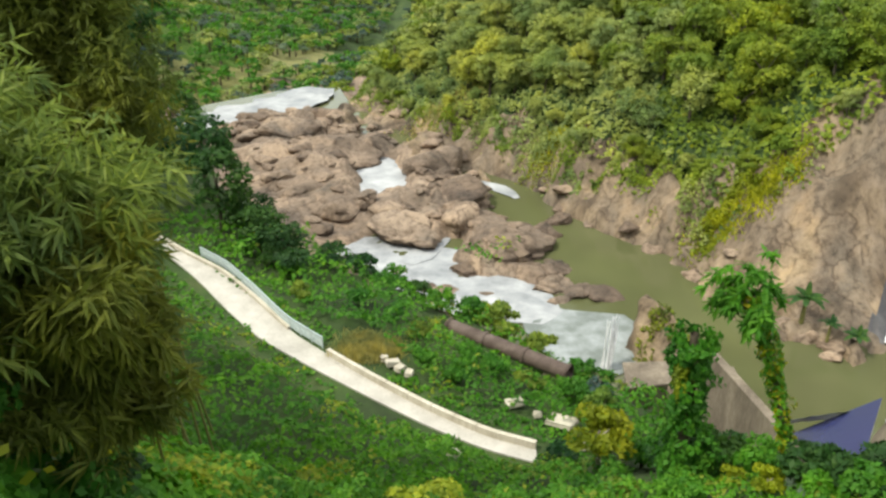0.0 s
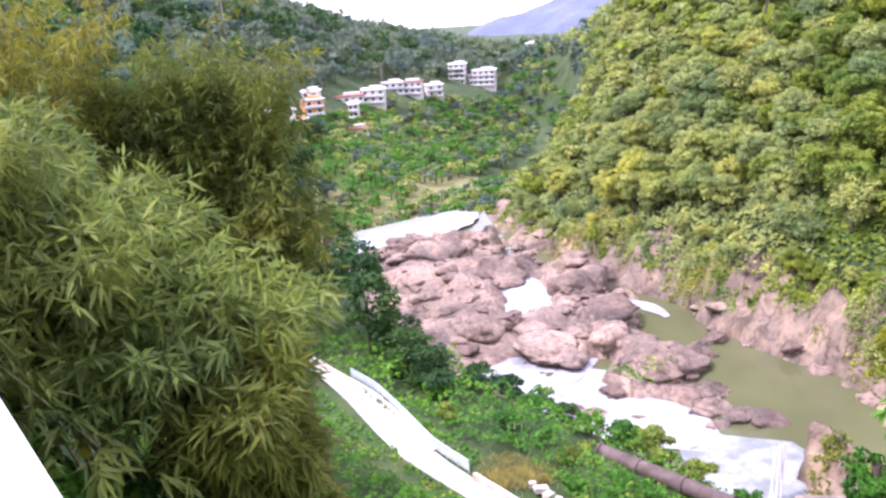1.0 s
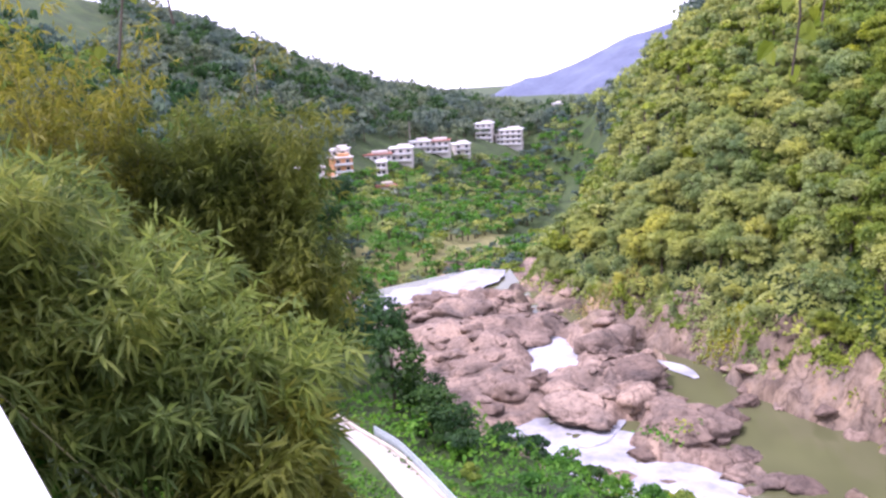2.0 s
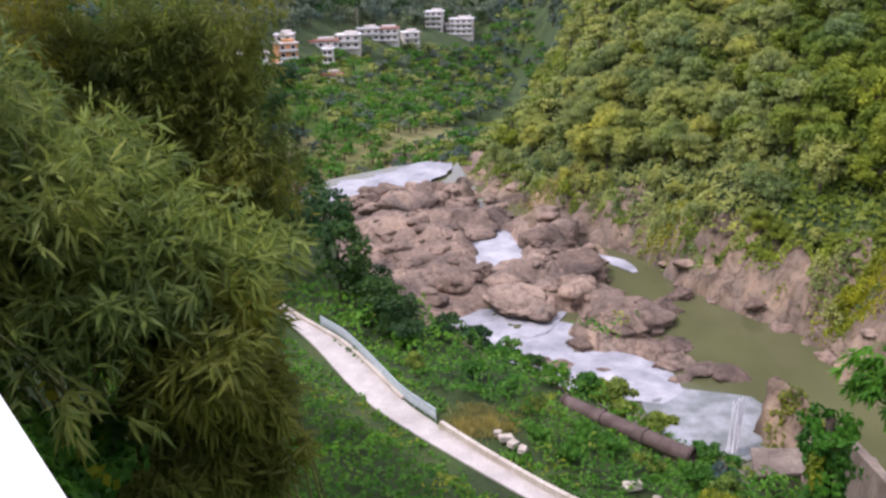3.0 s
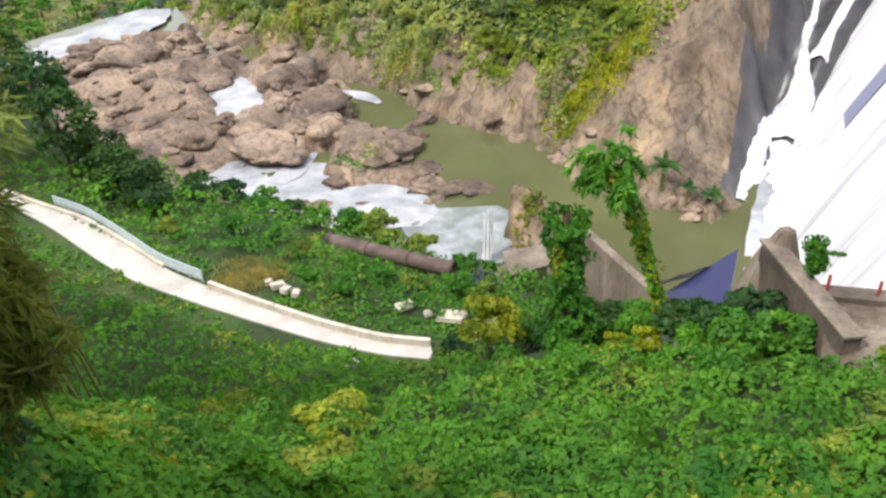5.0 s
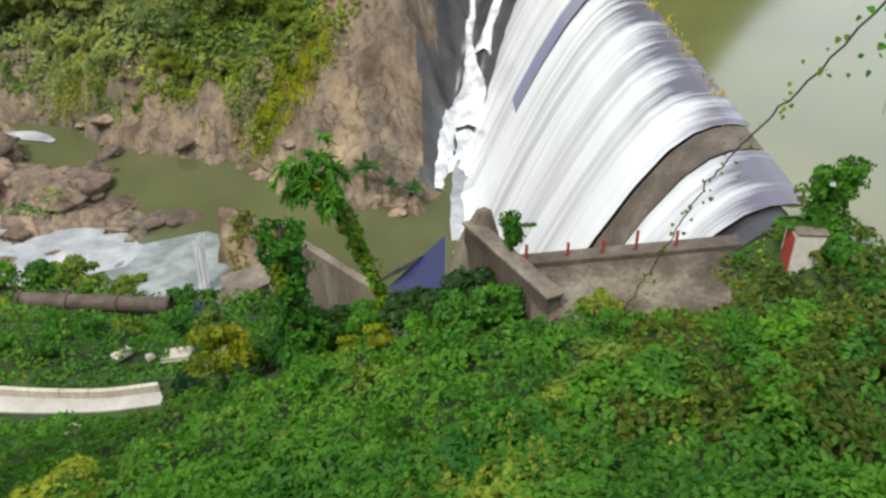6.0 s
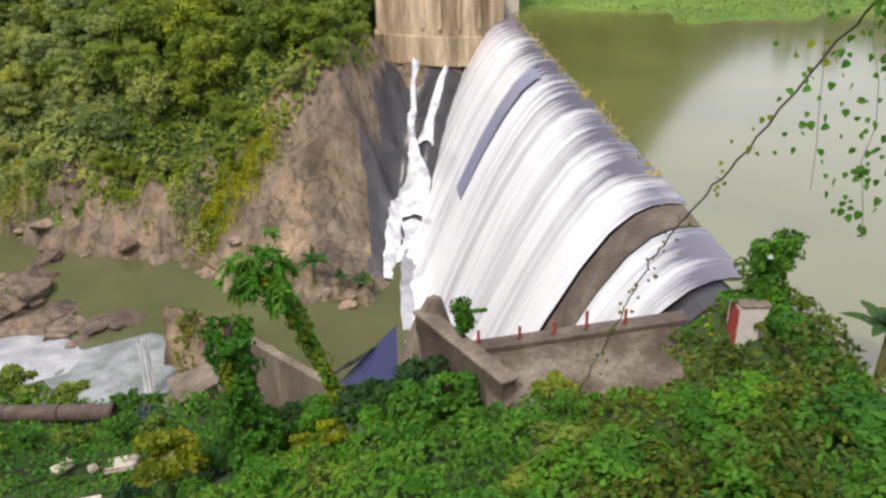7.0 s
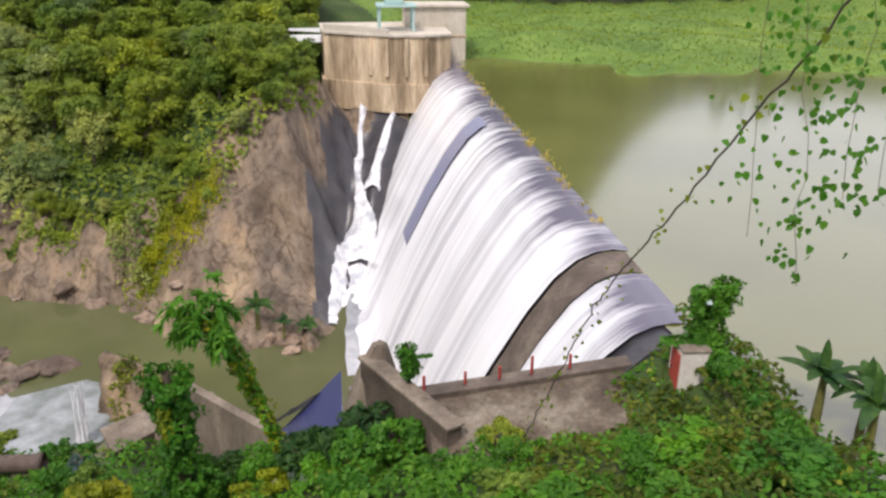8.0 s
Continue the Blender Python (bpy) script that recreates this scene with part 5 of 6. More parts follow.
s_, d_ = (hp - DAM0) @ DAM_U, (hp - DAM0) @ DAM_N
wooded = beyond_line(hp, CLIFF_TOP) & (line_gap(hp, CLIFF_TOP) > 1.2) & (ang > -14) & (ang < 36) & ~((s_ > 72) & (d_ < 19)) & (dist < 215) & (hz > -24)
pick = np.flatnonzero(wooded)
pick = pick[np.argsort(dist[pick])]
for n, i in enumerate(pick[:300]):
    edge = line_gap(hp[i:i + 1], CLIFF_TOP)[0] < 5
    # left of about 15 degrees crowns take the paler colour that imitates haze
    k = rng.choice((1, 2, 4, 4)) if ang[i] < 15 + rng.normal(0, 4) else rng.choice((0, 3))
    s = float(rng.uniform(0.35, 0.6) if edge else rng.uniform(0.68, 1.05))
    kind = YELLOW_TREE if rng.random() < 0.05 else HILL_KINDS[k]
    plant("tree", kind, hx[i], hy[i], (s, s, s * float(rng.uniform(0.8, 1.15))), float(rng.uniform(0, 360)), "leafy green tree on the wooded hillside above the river", "tree", "trees on the far hillside", hz[i], 0.5)


def far_woods(name, x, y, radius, tall, leaves, size, mats, label, lift=0.5, seed=1):
    """A wood seen from afar: uneven crowns of large leaf clumps and short stems, one mesh."""
    r_ = np.random.default_rng(seed)
    z = heights(x, y)
    protos = [crown_arrays(r_, 1.0, 1.5, 9, leaves, size / radius, 0.65) for _ in range(6)]
    vs, fs, sl, k = [], [], [], 0
    for i in range(len(x)):
        pv, pf = protos[int(r_.integers(6))]
        a, s = r_.uniform(0, 6.28), radius * r_.uniform(0.7, 1.35)
        c, t = math.cos(a), math.sin(a)
        q = pv * s
        q = np.stack([q[:, 0] * c - q[:, 1] * t, q[:, 0] * t + q[:, 1] * c, q[:, 2] * tall * r_.uniform(0.8, 1.2)], -1)
        vs.append(q + [x[i], y[i], z[i] + lift])
        fs.append(pf + k)
        sl.append(np.full(len(pf), r_.integers(len(mats))))
        k += len(q)
        tv, tf = tube_arrays([(x[i], y[i], z[i] - 0.5), (x[i], y[i], z[i] + s)], [0.25, 0.15], 4)
        vs.append(tv)
        fs.append(tf + k)
        sl.append(np.full(len(tf), len(mats)))
        k += len(tv)
    ob = new(name, mesh_from(name, np.vstack(vs), np.vstack(fs), list(mats) + [M_BARK], False, np.concatenate(sl)))
    return tagged(ob, label, "woods", kind="stuff")


rest = pick[300:]
far_woods("hillside_wood", hx[rest], hy[rest], 2.7, 1.0, 330, 0.62, (M_LEAF_HAZED, M_LEAF_HAZED, M_LEAF, M_LEAF_HAZED, M_LEAF), "dense green wood covering the upper hillside", seed=3)


def scatter(cell_, x0, x1, y0, y1):
    x, y = np.meshgrid(np.arange(x0, x1, cell_), np.arange(y0, y1, cell_))
    return x.ravel() + rng.uniform(-0.4, 0.4, x.size) * cell_, y.ravel() + rng.uniform(-0.4, 0.4, x.size) * cell_


x, y = scatter(6.4, -70, 140, 200, 470)
p, a, d = np.stack([x, y], -1), np.degrees(np.arctan2(x, y)), np.hypot(x, y)
k = beyond_line(p, CLIFF_TOP + [(2, 300, 0), (-10, 380, 0), (-26, 450, 0)]) & (d > 214) & (a > -9) & (a < 24) & (d < 460)
# part of these crowns carries haze painted into the leaf colour
far_woods("hilltop_wood", x[k], y[k], 4.4, 1.0, 170, 1.1, (M_LEAF_HAZED, M_LEAF_BLUE, M_LEAF_HAZED), "distant green wood up to the hill's crest", seed=4)
x, y = scatter(7.6, -260, -15, 215, 540)
p, a, d = np.stack([x, y], -1), np.degrees(np.arctan2(x, y)), np.hypot(x, y)
gap = np.minimum(line_gap(p, HOUSE_LINE), line_gap(p, [(-100, 200), HOUSE_LINE[0]]))
k = (a > -33) & (a < -3) & (gap > 9) & ~beyond_line(p, HOUSE_LINE)
# haze across the valley is put into the crowns' bluish leaf colour
far_woods("valley_wood", x[k], y[k], 5.2, 1.1, 190, 1.25, (M_LEAF_BLUE, M_LEAF_BLUE, M_LEAF_BLUE, M_LEAF_DARK), "wood on the far side of the valley, bluish haze painted into its leaves", seed=5)
x, y = scatter(4.3, -110, 5, 165, 430)
p, a, d = np.stack([x, y], -1), np.degrees(np.arctan2(x, y)), np.hypot(x, y)
k = (line_gap(p, HOUSE_LINE) > 6) & beyond_line(p, HOUSE_LINE) & ~beyond_line(p, SHORE_RIGHT + [(-12, 380, 0), (-28, 450, 0)]) & (line_gap(p, VALLEY) > 4) & (d > 165)
# some of the scrub takes the haze-tinted leaf colours as well
far_woods("valley_scrub", x[k], y[k], 2.7, 0.75, 110, 0.85, (M_LEAF_BLUE, M_VINE, M_LEAF_HAZED, M_LEAF, M_VINE), "green scrub on the valley side below the houses", seed=6)
x, y = scatter(6.5, 70, 260, 60, 240)
p, a, d = np.stack([x, y], -1), np.degrees(np.arctan2(x, y)), np.hypot(x, y)
k = (line_gap(p, MEADOW + [(260, -40, 0)]) > 6) & beyond_line(p, [(60, 110, 0), (104, 128, 0), (140, 112, 0), (165, 85, 0), (205, 35, 0)][::-1]) & (a > 28) & (a < 66) & (d < 240)
far_woods("lakeside_wood", x[k], y[k], 4.0, 1.4, 200, 1.0, (M_LEAF_DARK, M_LEAF, M_VINE), "tall green wood behind the lakeside meadow", 2.5, seed=7)

# undergrowth between the hillside trees
n = 130000
a_, r_u = np.radians(rng.uniform(-16, 40, n)), rng.uniform(88, 260, n)
x, y = r_u * np.sin(a_), r_u * np.cos(a_)
p = np.stack([x, y], -1)
z = heights(x, y)
s_, d_ = (p - DAM0) @ DAM_U, (p - DAM0) @ DAM_N
k = beyond_line(p, CLIFF_TOP) & (line_gap(p, CLIFF_TOP) > 0.8) & ~((s_ > 70) & (d_ < 18)) & (z > -24)
q = np.stack([x, y, 0 * x], -1)
v, f = leaf_arrays(rng, (np.stack([x, y, z + 0.3 + 1.6 * np.abs(fbm(q / 5, 3, 71))], -1))[k], np.tile([-0.3, -0.5, 0.8], (k.sum(), 1)), 0.75, 0.7, 0.3, 0.6)
# undergrowth left of 15 degrees gets the same painted haze colour
tagged(new("hillside_undergrowth", mesh_from("hillside_undergrowth", v, f, [M_LEAF, M_YELLOW, M_LEAF_HAZED], False, np.where(a_[k] < 0.26, 2, rng.choice(2, len(f), p=[0.97, 0.03])))), "green undergrowth between the trees on the hillside", "undergrowth", kind="stuff")
# scrub that hangs over the edge of the rock bank
n = 26000
hem = along(CLIFF_TOP[3:], 0.5)
i = rng.integers(len(hem), size=n)
x, y = hem[i, 0] + rng.normal(0.0, 0.9, n), hem[i, 1] + rng.normal(0.0, 0.9, n)
q = np.stack([x, y, 0 * x], -1)
k = fbm(q / 2.6, 3, 88) > -0.45
z = heights(x, y) + 1.5 * np.clip(fbm(q / 1.5, 3, 89) + 0.35, 0, 1.2) * rng.uniform(0.3, 1, n)
v, f = leaf_arrays(rng, np.stack([x, y, z], -1)[k], np.tile([-0.5, -0.6, 0.5], (k.sum(), 1)), 0.5, 0.6, 0.5, 0.5)
lighter = np.where(line_gap(np.stack([x, y], -1)[k], CLIFF_TOP[3:5]) < 0.9, 2, np.where(fbm(q[k] / 4, 2, 90) > 0.2, 0, 1))
tagged(new("cliff_edge_scrub", mesh_from("cliff_edge_scrub", v, f, [M_LEAF_HAZED, M_LEAF, M_YELLOW], False, lighter)), "green scrub hanging over the edge of the rock bank", "scrub", kind="stuff")
# woods above the road on the near side
x, y = scatter(6.5, -190, -20, 30, 260)
p, a, d = np.stack([x, y], -1), np.degrees(np.arctan2(x, y)), np.hypot(x, y)
k = (a > -58) & (a < -24) & (d > 48) & (d < 250) & ((x + 1.15 * y * 0.6 + 18 < 0) | (d > 130)) & (line_gap(p, HOUSE_LINE) > 12)
far_woods("roadside_wood", x[k], y[k], 4.4, 1.3, 160, 1.15, (M_LEAF_DARK, M_LEAF, M_LEAF_BLUE, M_BAMBOO_OLD), "dark green wood above the road", 1.0, seed=9)

# meadow grass beyond the reservoir
n = 40000
x, y = rng.uniform(76, 210, n), rng.uniform(20, 150, n)
z = heights(x, y)
p = np.stack([x, y], -1)
k = (z > 0.05) & (z < 4) & (line_gap(p, FAR_SHORE) < 75) & (x - 0.15 * y > 62)
v, f = leaf_arrays(rng, np.stack([x, y, z + 0.2], -1)[k], np.tile([0.0, -0.6, 0.6], (k.sum(), 1)), 0.5, 0.5, -0.8, 0.4)
tagged(new("meadow_grass", mesh_from("meadow_grass", v, f, [M_LEAF, M_YELLOW], False, (rng.random(len(f)) < 0.06).astype(int))), "lush bright green grass along the reservoir's far shore", "grass", kind="stuff")

# dark trees on the near bank, behind the bamboo
for x, y, s, k in ((-23, 77, 1.0, 0), (-27, 86, 1.15, 1), (-33, 95, 1.2, 0), (-31, 80, 1.1, 1), (-38, 88, 1.3, 0), (-41, 105, 1.2, 1), (-50, 118, 1.25, 0), (-46, 97, 1.3, 1), (-36, 72, 1.1, 0), (-44, 82, 1.3, 1),
                   (-57, 135, 1.2, 0), (-63, 155, 1.2, 1), (-56, 108, 1.4, 0), (-62, 128, 1.4, 1), (-70, 150, 1.4, 0), (-66, 178, 1.2, 1), (-52, 92, 1.5, 0), (-30, 62, 0.8, 1), (-38, 62, 1.1, 0), (-48, 70, 1.3, 1),
                   (-76, 175, 1.3, 1), (-80, 200, 1.3, 0), (-72, 205, 1.1, 1)):
    plant("tree", DARK_KINDS[k], x, y, (s, s, s), 37.0 * x, "dark green broadleaf tree on the near river bank", "tree", "trees on the near bank", None, 0.4)
for x, y, s, k in ((-17.5, 31, 1.1, 0), (-21, 34, 1.25, 1), (-27, 43, 1.3, 0)):
    plant("tree", DARK_KINDS[k], x, y, (s, s, s * 1.35), 43.0 * x, "tall dark green broadleaf tree behind the bamboo", "tree", "trees on the near bank", None, 0.4)
for x, y, s, k in ((-18, 72.5, 0.75, 0), (-15.5, 70.5, 0.7, 1), (-13.5, 66.5, 0.5, 0), (-20, 78, 0.8, 1)):
    plant("tree", DARK_KINDS[k], x, y, (s, s, s * 0.75), 51.0 * x, "rounded dark green tree near the footpath", "tree", "trees on the near bank", None, 0.6)

# shrubs on the terrace, along the shore and on the slope
for x, y, s, k in ((-11, 71, 1.4, 2), (-8, 71, 1.5, 2), (-5, 69, 1.4, 0), (-2.5, 67, 1.3, 2), (0, 64, 1.2, 0), (2.5, 63.5, 1.3, 3), (5.4, 61.5, 1.7, 1), (8.0, 59.2, 1.4, 1), (3.4, 64, 1.4, 1), (11.5, 55.2, 1.1, 0), (12.6, 54, 1.0, 3),
                   (-14, 66, 1.1, 0), (-16, 69, 1.3, 2), (-7, 61, 0.9, 0), (-4, 58, 0.8, 3), (-2, 55, 0.8, 1), (2, 52, 0.8, 0), (4, 50.5, 0.9, 3), (6.5, 48.5, 0.9, 1), (9, 47, 1.0, 0), (11, 45.6, 1.0, 1), (1.2, 48.5, 0.9, 0), (-1.2, 50.3, 0.8, 3),
                   (-12, 61, 0.9, 1), (-19, 70.4, 0.9, 3), (6.9, 38.4, 1.1, 2), (11.6, 37.2, 1.1, 3), (-6.1, 9.4, 0.8, 2), (-6.9, 9.8, 0.8, 0), (-5.4, 9.9, 0.6, 2), (-5.2, 8.8, 0.6, 0), (-4.4, 9.4, 0.55, 3), (-6.0, 8.4, 0.6, 3), (-3.4, 9.0, 0.5, 0), (12.6, 34.4, 1.5, 2), (14.4, 33.0, 1.5, 2), (15.6, 30.6, 1.3, 0), (16.4, 27.6, 1.4, 2), (17.6, 25.6, 1.5, 2),
                   (17.0, 24.2, 1.2, 0), (18.4, 23.6, 1.0, 3), (12.2, 32, 1.1, 0), (13.6, 36.0, 1.2, 3), (20.5, 19.8, 0.8, 1), (15.4, 25.2, 0.9, 3), (14.6, 22.6, 0.9, 0), (12.4, 24.2, 0.8, 1), (17.4, 20.0, 0.8, 0), (19.4, 18.0, 0.7, 3), (10.6, 27.2, 0.9, 0), (8.2, 29.4, 0.8, 1),
                   (18.4, 35.6, 0.9, 2), (20.6, 34.6, 1.3, 0), (16.8, 38.0, 1.5, 2), (22.4, 14.2, 0.7, 0), (20.4, 12.6, 0.8, 3), (23.6, 11.2, 0.8, 1)):
    plant("shrub", SHRUB_KINDS[k], x, y, (s, s, s), 61.0 * x, "dense green leafy shrub on the overgrown slope", "shrub", "shrubs on the slope", None, 0.15)
for x, y, s in ((11.8, 50.2, 1.0), (15.8, 27.2, 0.9)):
    plant("shrub", BLUE_SHRUB, x, y, (s, s, s), 13.0, "bluish green shrub beside the concrete block", "shrub")
for x, y, s in ((8.8, 36.0, 1.6), (14.2, 27.6, 0.7), (13.4, 29.2, 0.6)):
    plant("shrub", YELLOW_SHRUB, x, y, (s, s, s), 13.0, "yellow green shrub on bare pale stems", "shrub")

# low mounds of growth on the near slope
for n in range(60):
    x, y = rng.uniform(-3, 24), rng.uniform(7, 36)
    p = np.array([[x, y]])
    s_, d_ = float((p[0] - DAM0) @ DAM_U), float((p[0] - DAM0) @ DAM_N)
    if line_gap(p, PATH)[0] < 5 or s_ > -9 or ground_z(x, y) < -14:
        continue
    s = float(rng.uniform(0.6, 1.25))
    plant("shrub", SHRUB_KINDS[int(rng.choice((0, 3, 3, 1)))], x, y, (s * 1.2, s * 1.2, s * 0.75), 29.0 * n, "dense green leafy shrub on the overgrown slope", "shrub", "shrubs on the slope", None, 0.15)

# yellow creeper patch low on the slope
n = 1700
x, y = rng.normal(-5.8, 0.8, n), rng.normal(13.3, 2.0, n)
v, f = leaf_arrays(rng, np.stack([x, y, heights(x, y) + 0.8 + rng.uniform(0, 0.35, n)], -1), np.tile([0.1, -0.5, 0.8], (n, 1)), 0.22, 0.75, 0.3, 0.4)
tagged(new("yellow_creeper", mesh_from("yellow_creeper", v, f, M_YELLOW, False)), "patch of yellow green creeper leaves on the slope", "creepers", kind="stuff")
# straw coloured grass tuft beside the path
n = 7000
x, y = rng.normal(-5.4, 1.0, n), rng.normal(52.4, 0.8, n)
v, f = leaf_arrays(rng, np.stack([x, y, heights(x, y) + rng.uniform(0.05, 0.6, n)], -1), np.tile([0.2, -0.9, 0.1], (n, 1)), 0.7, 0.12, -1.2, 0.5)
tagged(new("dry_grass", mesh_from("dry_grass", v, f, M_STRAW, False)), "straw coloured tuft of dry grass beside the footpath", "grass", kind="stuff")
# pale dry brush and bright moss on the far bank
for cx_, cy_, sp, nn, mat, nm, lab in ((0.0, 131, 4.0, 2200, M_STRAW, "dry_brush", "pale dry brush on top of the rock bank"), (34.5, 82.0, 1.7, 1500, M_YELLOW, "bright_grass", "bright yellow green grass edging the cliff top"),
                                       (30.5, 83.6, 1.5, 900, M_YELLOW, "bright_grass", "bright yellow green grass edging the cliff top"), (14.5, 108, 2.0, 900, M_YELLOW, "bright_grass", "bright yellow green grass edging the cliff top")):
    x, y = rng.normal(cx_, sp, nn), rng.normal(cy_, sp * 0.55, nn)
    v, f = leaf_arrays(rng, np.stack([x, y, heights(x, y) + rng.uniform(0.0, 0.5, nn)], -1), np.tile([-0.3, -0.8, 0.4], (nn, 1)), 0.8, 0.25, -1.0, 0.5)
    tagged(new(nm, mesh_from(nm, v, f, mat, False)), lab, "grass", kind="stuff")
# ---- bamboo beside the viewpoint ----
def spray_leaves(rng, at, ahead, n, length, fan=0.65, width=0.17):
    """Fans of narrow drooping leaves, n at every twig tip."""
    k = len(at)
    at, ahead = np.repeat(at, n, 0), np.repeat(ahead, n, 0)
    d = unit(ahead + rng.normal(0, fan, (k * n, 3)) - [0, 0, 0.45])
    side = unit(np.cross(d, rng.normal(0, 0.5, (k * n, 3)) + [0, 0, 1.0]))
    L = (length * rng.uniform(0.6, 1.3, k * n))[:, None]
    base = at + rng.normal(0, 0.03, (k * n, 3))
    v = np.stack([base, base + d * L * 0.4 + side * L * width * 0.5, base + d * L - [0, 0, 0.12] * L, base + d * L * 0.4 - side * L * width * 0.5], 1)
    return v.reshape(-1, 3), np.arange(k * n * 4).reshape(-1, 4)


def bamboo_clump(foot, spread, tips, seed, per, leaf, mat, label, thick=0.035, twig=0.8, n_leaf=6, lift=0.12, inner=0.5, skirt=-99.0):
    """Arching culms from one foot to the given tips, hung with leafy twigs over their outer part."""
    r_ = np.random.default_rng(seed)
    ob = thing("bamboo_clump", (0, 0, 0), label, "bamboo")
    lv = []
    for k, tip in enumerate(tips):
        b = np.array(foot) + [*r_.normal(0, spread, 2), 0]
        b[2] = ground_z(b[0], b[1]) - 0.2
        s = np.linspace(0, 1, 12)[:, None]
        over = np.array([0, 0, 1.0]) * (0.5 + lift * np.linalg.norm(tip - b))
        line = b * (1 - s) ** 2 + 2 * ((b + tip) / 2 * [1, 1, 1] + over * 0.5) * s * (1 - s) + tip * s ** 2
        if k % 3 == 0:
            part("culm", tube("culm", line, thick * (1.1 - 0.9 * s[:, 0]), M_CULM, 6), None, ob)
        u = np.sort(r_.uniform(inner, 1.0, per) ** 0.8)
        q = np.stack([np.interp(u, s[:, 0], line[:, c]) for c in range(3)], -1)
        go = unit(r_.normal(0, 1, (per, 3)) * [1, 1, 0.5])
        ends = q + go * (twig * r_.uniform(0.2, 1.0, per))[:, None] - [0, 0, 0.15]
        hang = ends[:, 2] > skirt + r_.normal(0, 0.35, per)
        lv.append(spray_leaves(r_, ends[hang], (go * 0.6 + unit(tip - b) * 0.3)[hang], n_leaf, leaf))
    v, f = joined(lv)
    part("foliage", mesh_from("foliage", v, f, mat, False), None, ob)
    return ob


rng = np.random.default_rng(77)
tips = []
hi, lo_ = np.array([-9.4, 10.4, 17.0]), np.array([-4.4, 9.8, 13.6])
for k in range(120):
    a = rng.uniform(0, 1) ** 0.8
    t = hi * (1 - a) + lo_ * a
    tips.append(t + [rng.normal(0, 0.3) - 0.5 * (1 - a), rng.normal(0.4, 0.9), -abs(rng.normal(0, 1.3)) + 0.15])
bamboo_clump((-8.6, 11.6, 9.0), 1.2, tips, 5, 62, 0.34, M_BAMBOO, "dense feathery green bamboo arching beside the road", n_leaf=9, lift=0.06, inner=0.66, skirt=12.6)
tips = [np.array([-8.8, 8.6, 15.2]) + rng.normal(0, 1, 3) * [1.4, 0.9, 1.6] for _ in range(45)]
bamboo_clump((-10.0, 10.0, 10.5), 1.0, tips, 6, 55, 0.34, M_BAMBOO, "dense feathery green bamboo arching beside the road", n_leaf=9, inner=0.62, skirt=12.3)
tips = [np.array([-4.75, 9.4, 12.0]) + rng.normal(0, 1, 3) * [0.42, 0.5, 0.85] for _ in range(40)]
bamboo_clump((-6.6, 11.0, 8.6), 0.7, tips, 8, 60, 0.34, M_BAMBOO_OLD, "drooping olive bamboo sprays over the slope", twig=0.55, n_leaf=9, inner=0.84, skirt=10.4)
# lanky shoots that stand out of the clump
tips = [np.array(p) for p in ((-4.05, 9.15, 15.1), (-4.5, 9.0, 15.5), (-4.95, 8.75, 16.2), (-5.3, 8.6, 16.0), (-5.2, 8.6, 16.5))]
bamboo_clump((-7.4, 10.6, 9.6), 0.4, tips, 9, 26, 0.22, M_BAMBOO, "lanky pale bamboo shoots rising from the clump", 0.02, 0.35, 4)
# the older clump behind: rounded olive plumes
tips = []
for cx_, cy_, cz_, sp, n in ((-13.8, 27.0, 16.2, 1.25, 38), (-16.2, 27.2, 15.8, 1.0, 24), (-12.2, 27.0, 14.4, 0.8, 22), (-15.2, 25.0, 13.2, 0.9, 26), (-11.4, 26.4, 11.9, 1.0, 30)):
    tips += [np.array([cx_, cy_, cz_]) + rng.normal(0, sp, 3) * [1, 0.8, 0.55] for _ in range(n)]
bamboo_clump((-13.5, 29.5, 0.0), 1.6, tips, 12, 62, 0.42, M_BAMBOO_OLD, "tall olive green bamboo clump with rounded plumes", 0.06, 0.9, 7, 0.2, 0.76)
tips = [np.array([-19.5, 25.5, 17.0]) + rng.normal(0, 1, 3) * [2.6, 1.8, 2.6] for _ in range(60)]
bamboo_clump((-20.5, 27.5, 5.0), 1.6, tips, 13, 60, 0.42, M_BAMBOO_OLD, "tall dark bamboo clump beside the road", 0.06, 1.1, 6, 0.25, 0.55)


# ---- trees wrapped in vines ----
def vine_column(rng, line, radius, n, size):
    p = np.asarray(line, float)
    t = rng.uniform(0, 1, n) * (len(p) - 1)
    i = np.minimum(t.astype(int), len(p) - 2)
    at = p[i] * (1 - (t - i))[:, None] + p[i + 1] * (t - i)[:, None]
    a = rng.uniform(0, 2 * np.pi, n)
    out = np.stack([np.cos(a), np.sin(a), np.zeros(n)], -1)
    w = radius * (0.55 + 0.95 * np.abs(fbm(np.stack([at[:, 2] * 0.9, np.cos(a) * 1.3, np.sin(a) * 1.3], -1), 3, 5)))
    return leaf_arrays(rng, at + out * (w * rng.uniform(0.75, 1.05, n))[:, None], out + [0, 0, 0.5], size, 0.75, 0.6, 0.4)


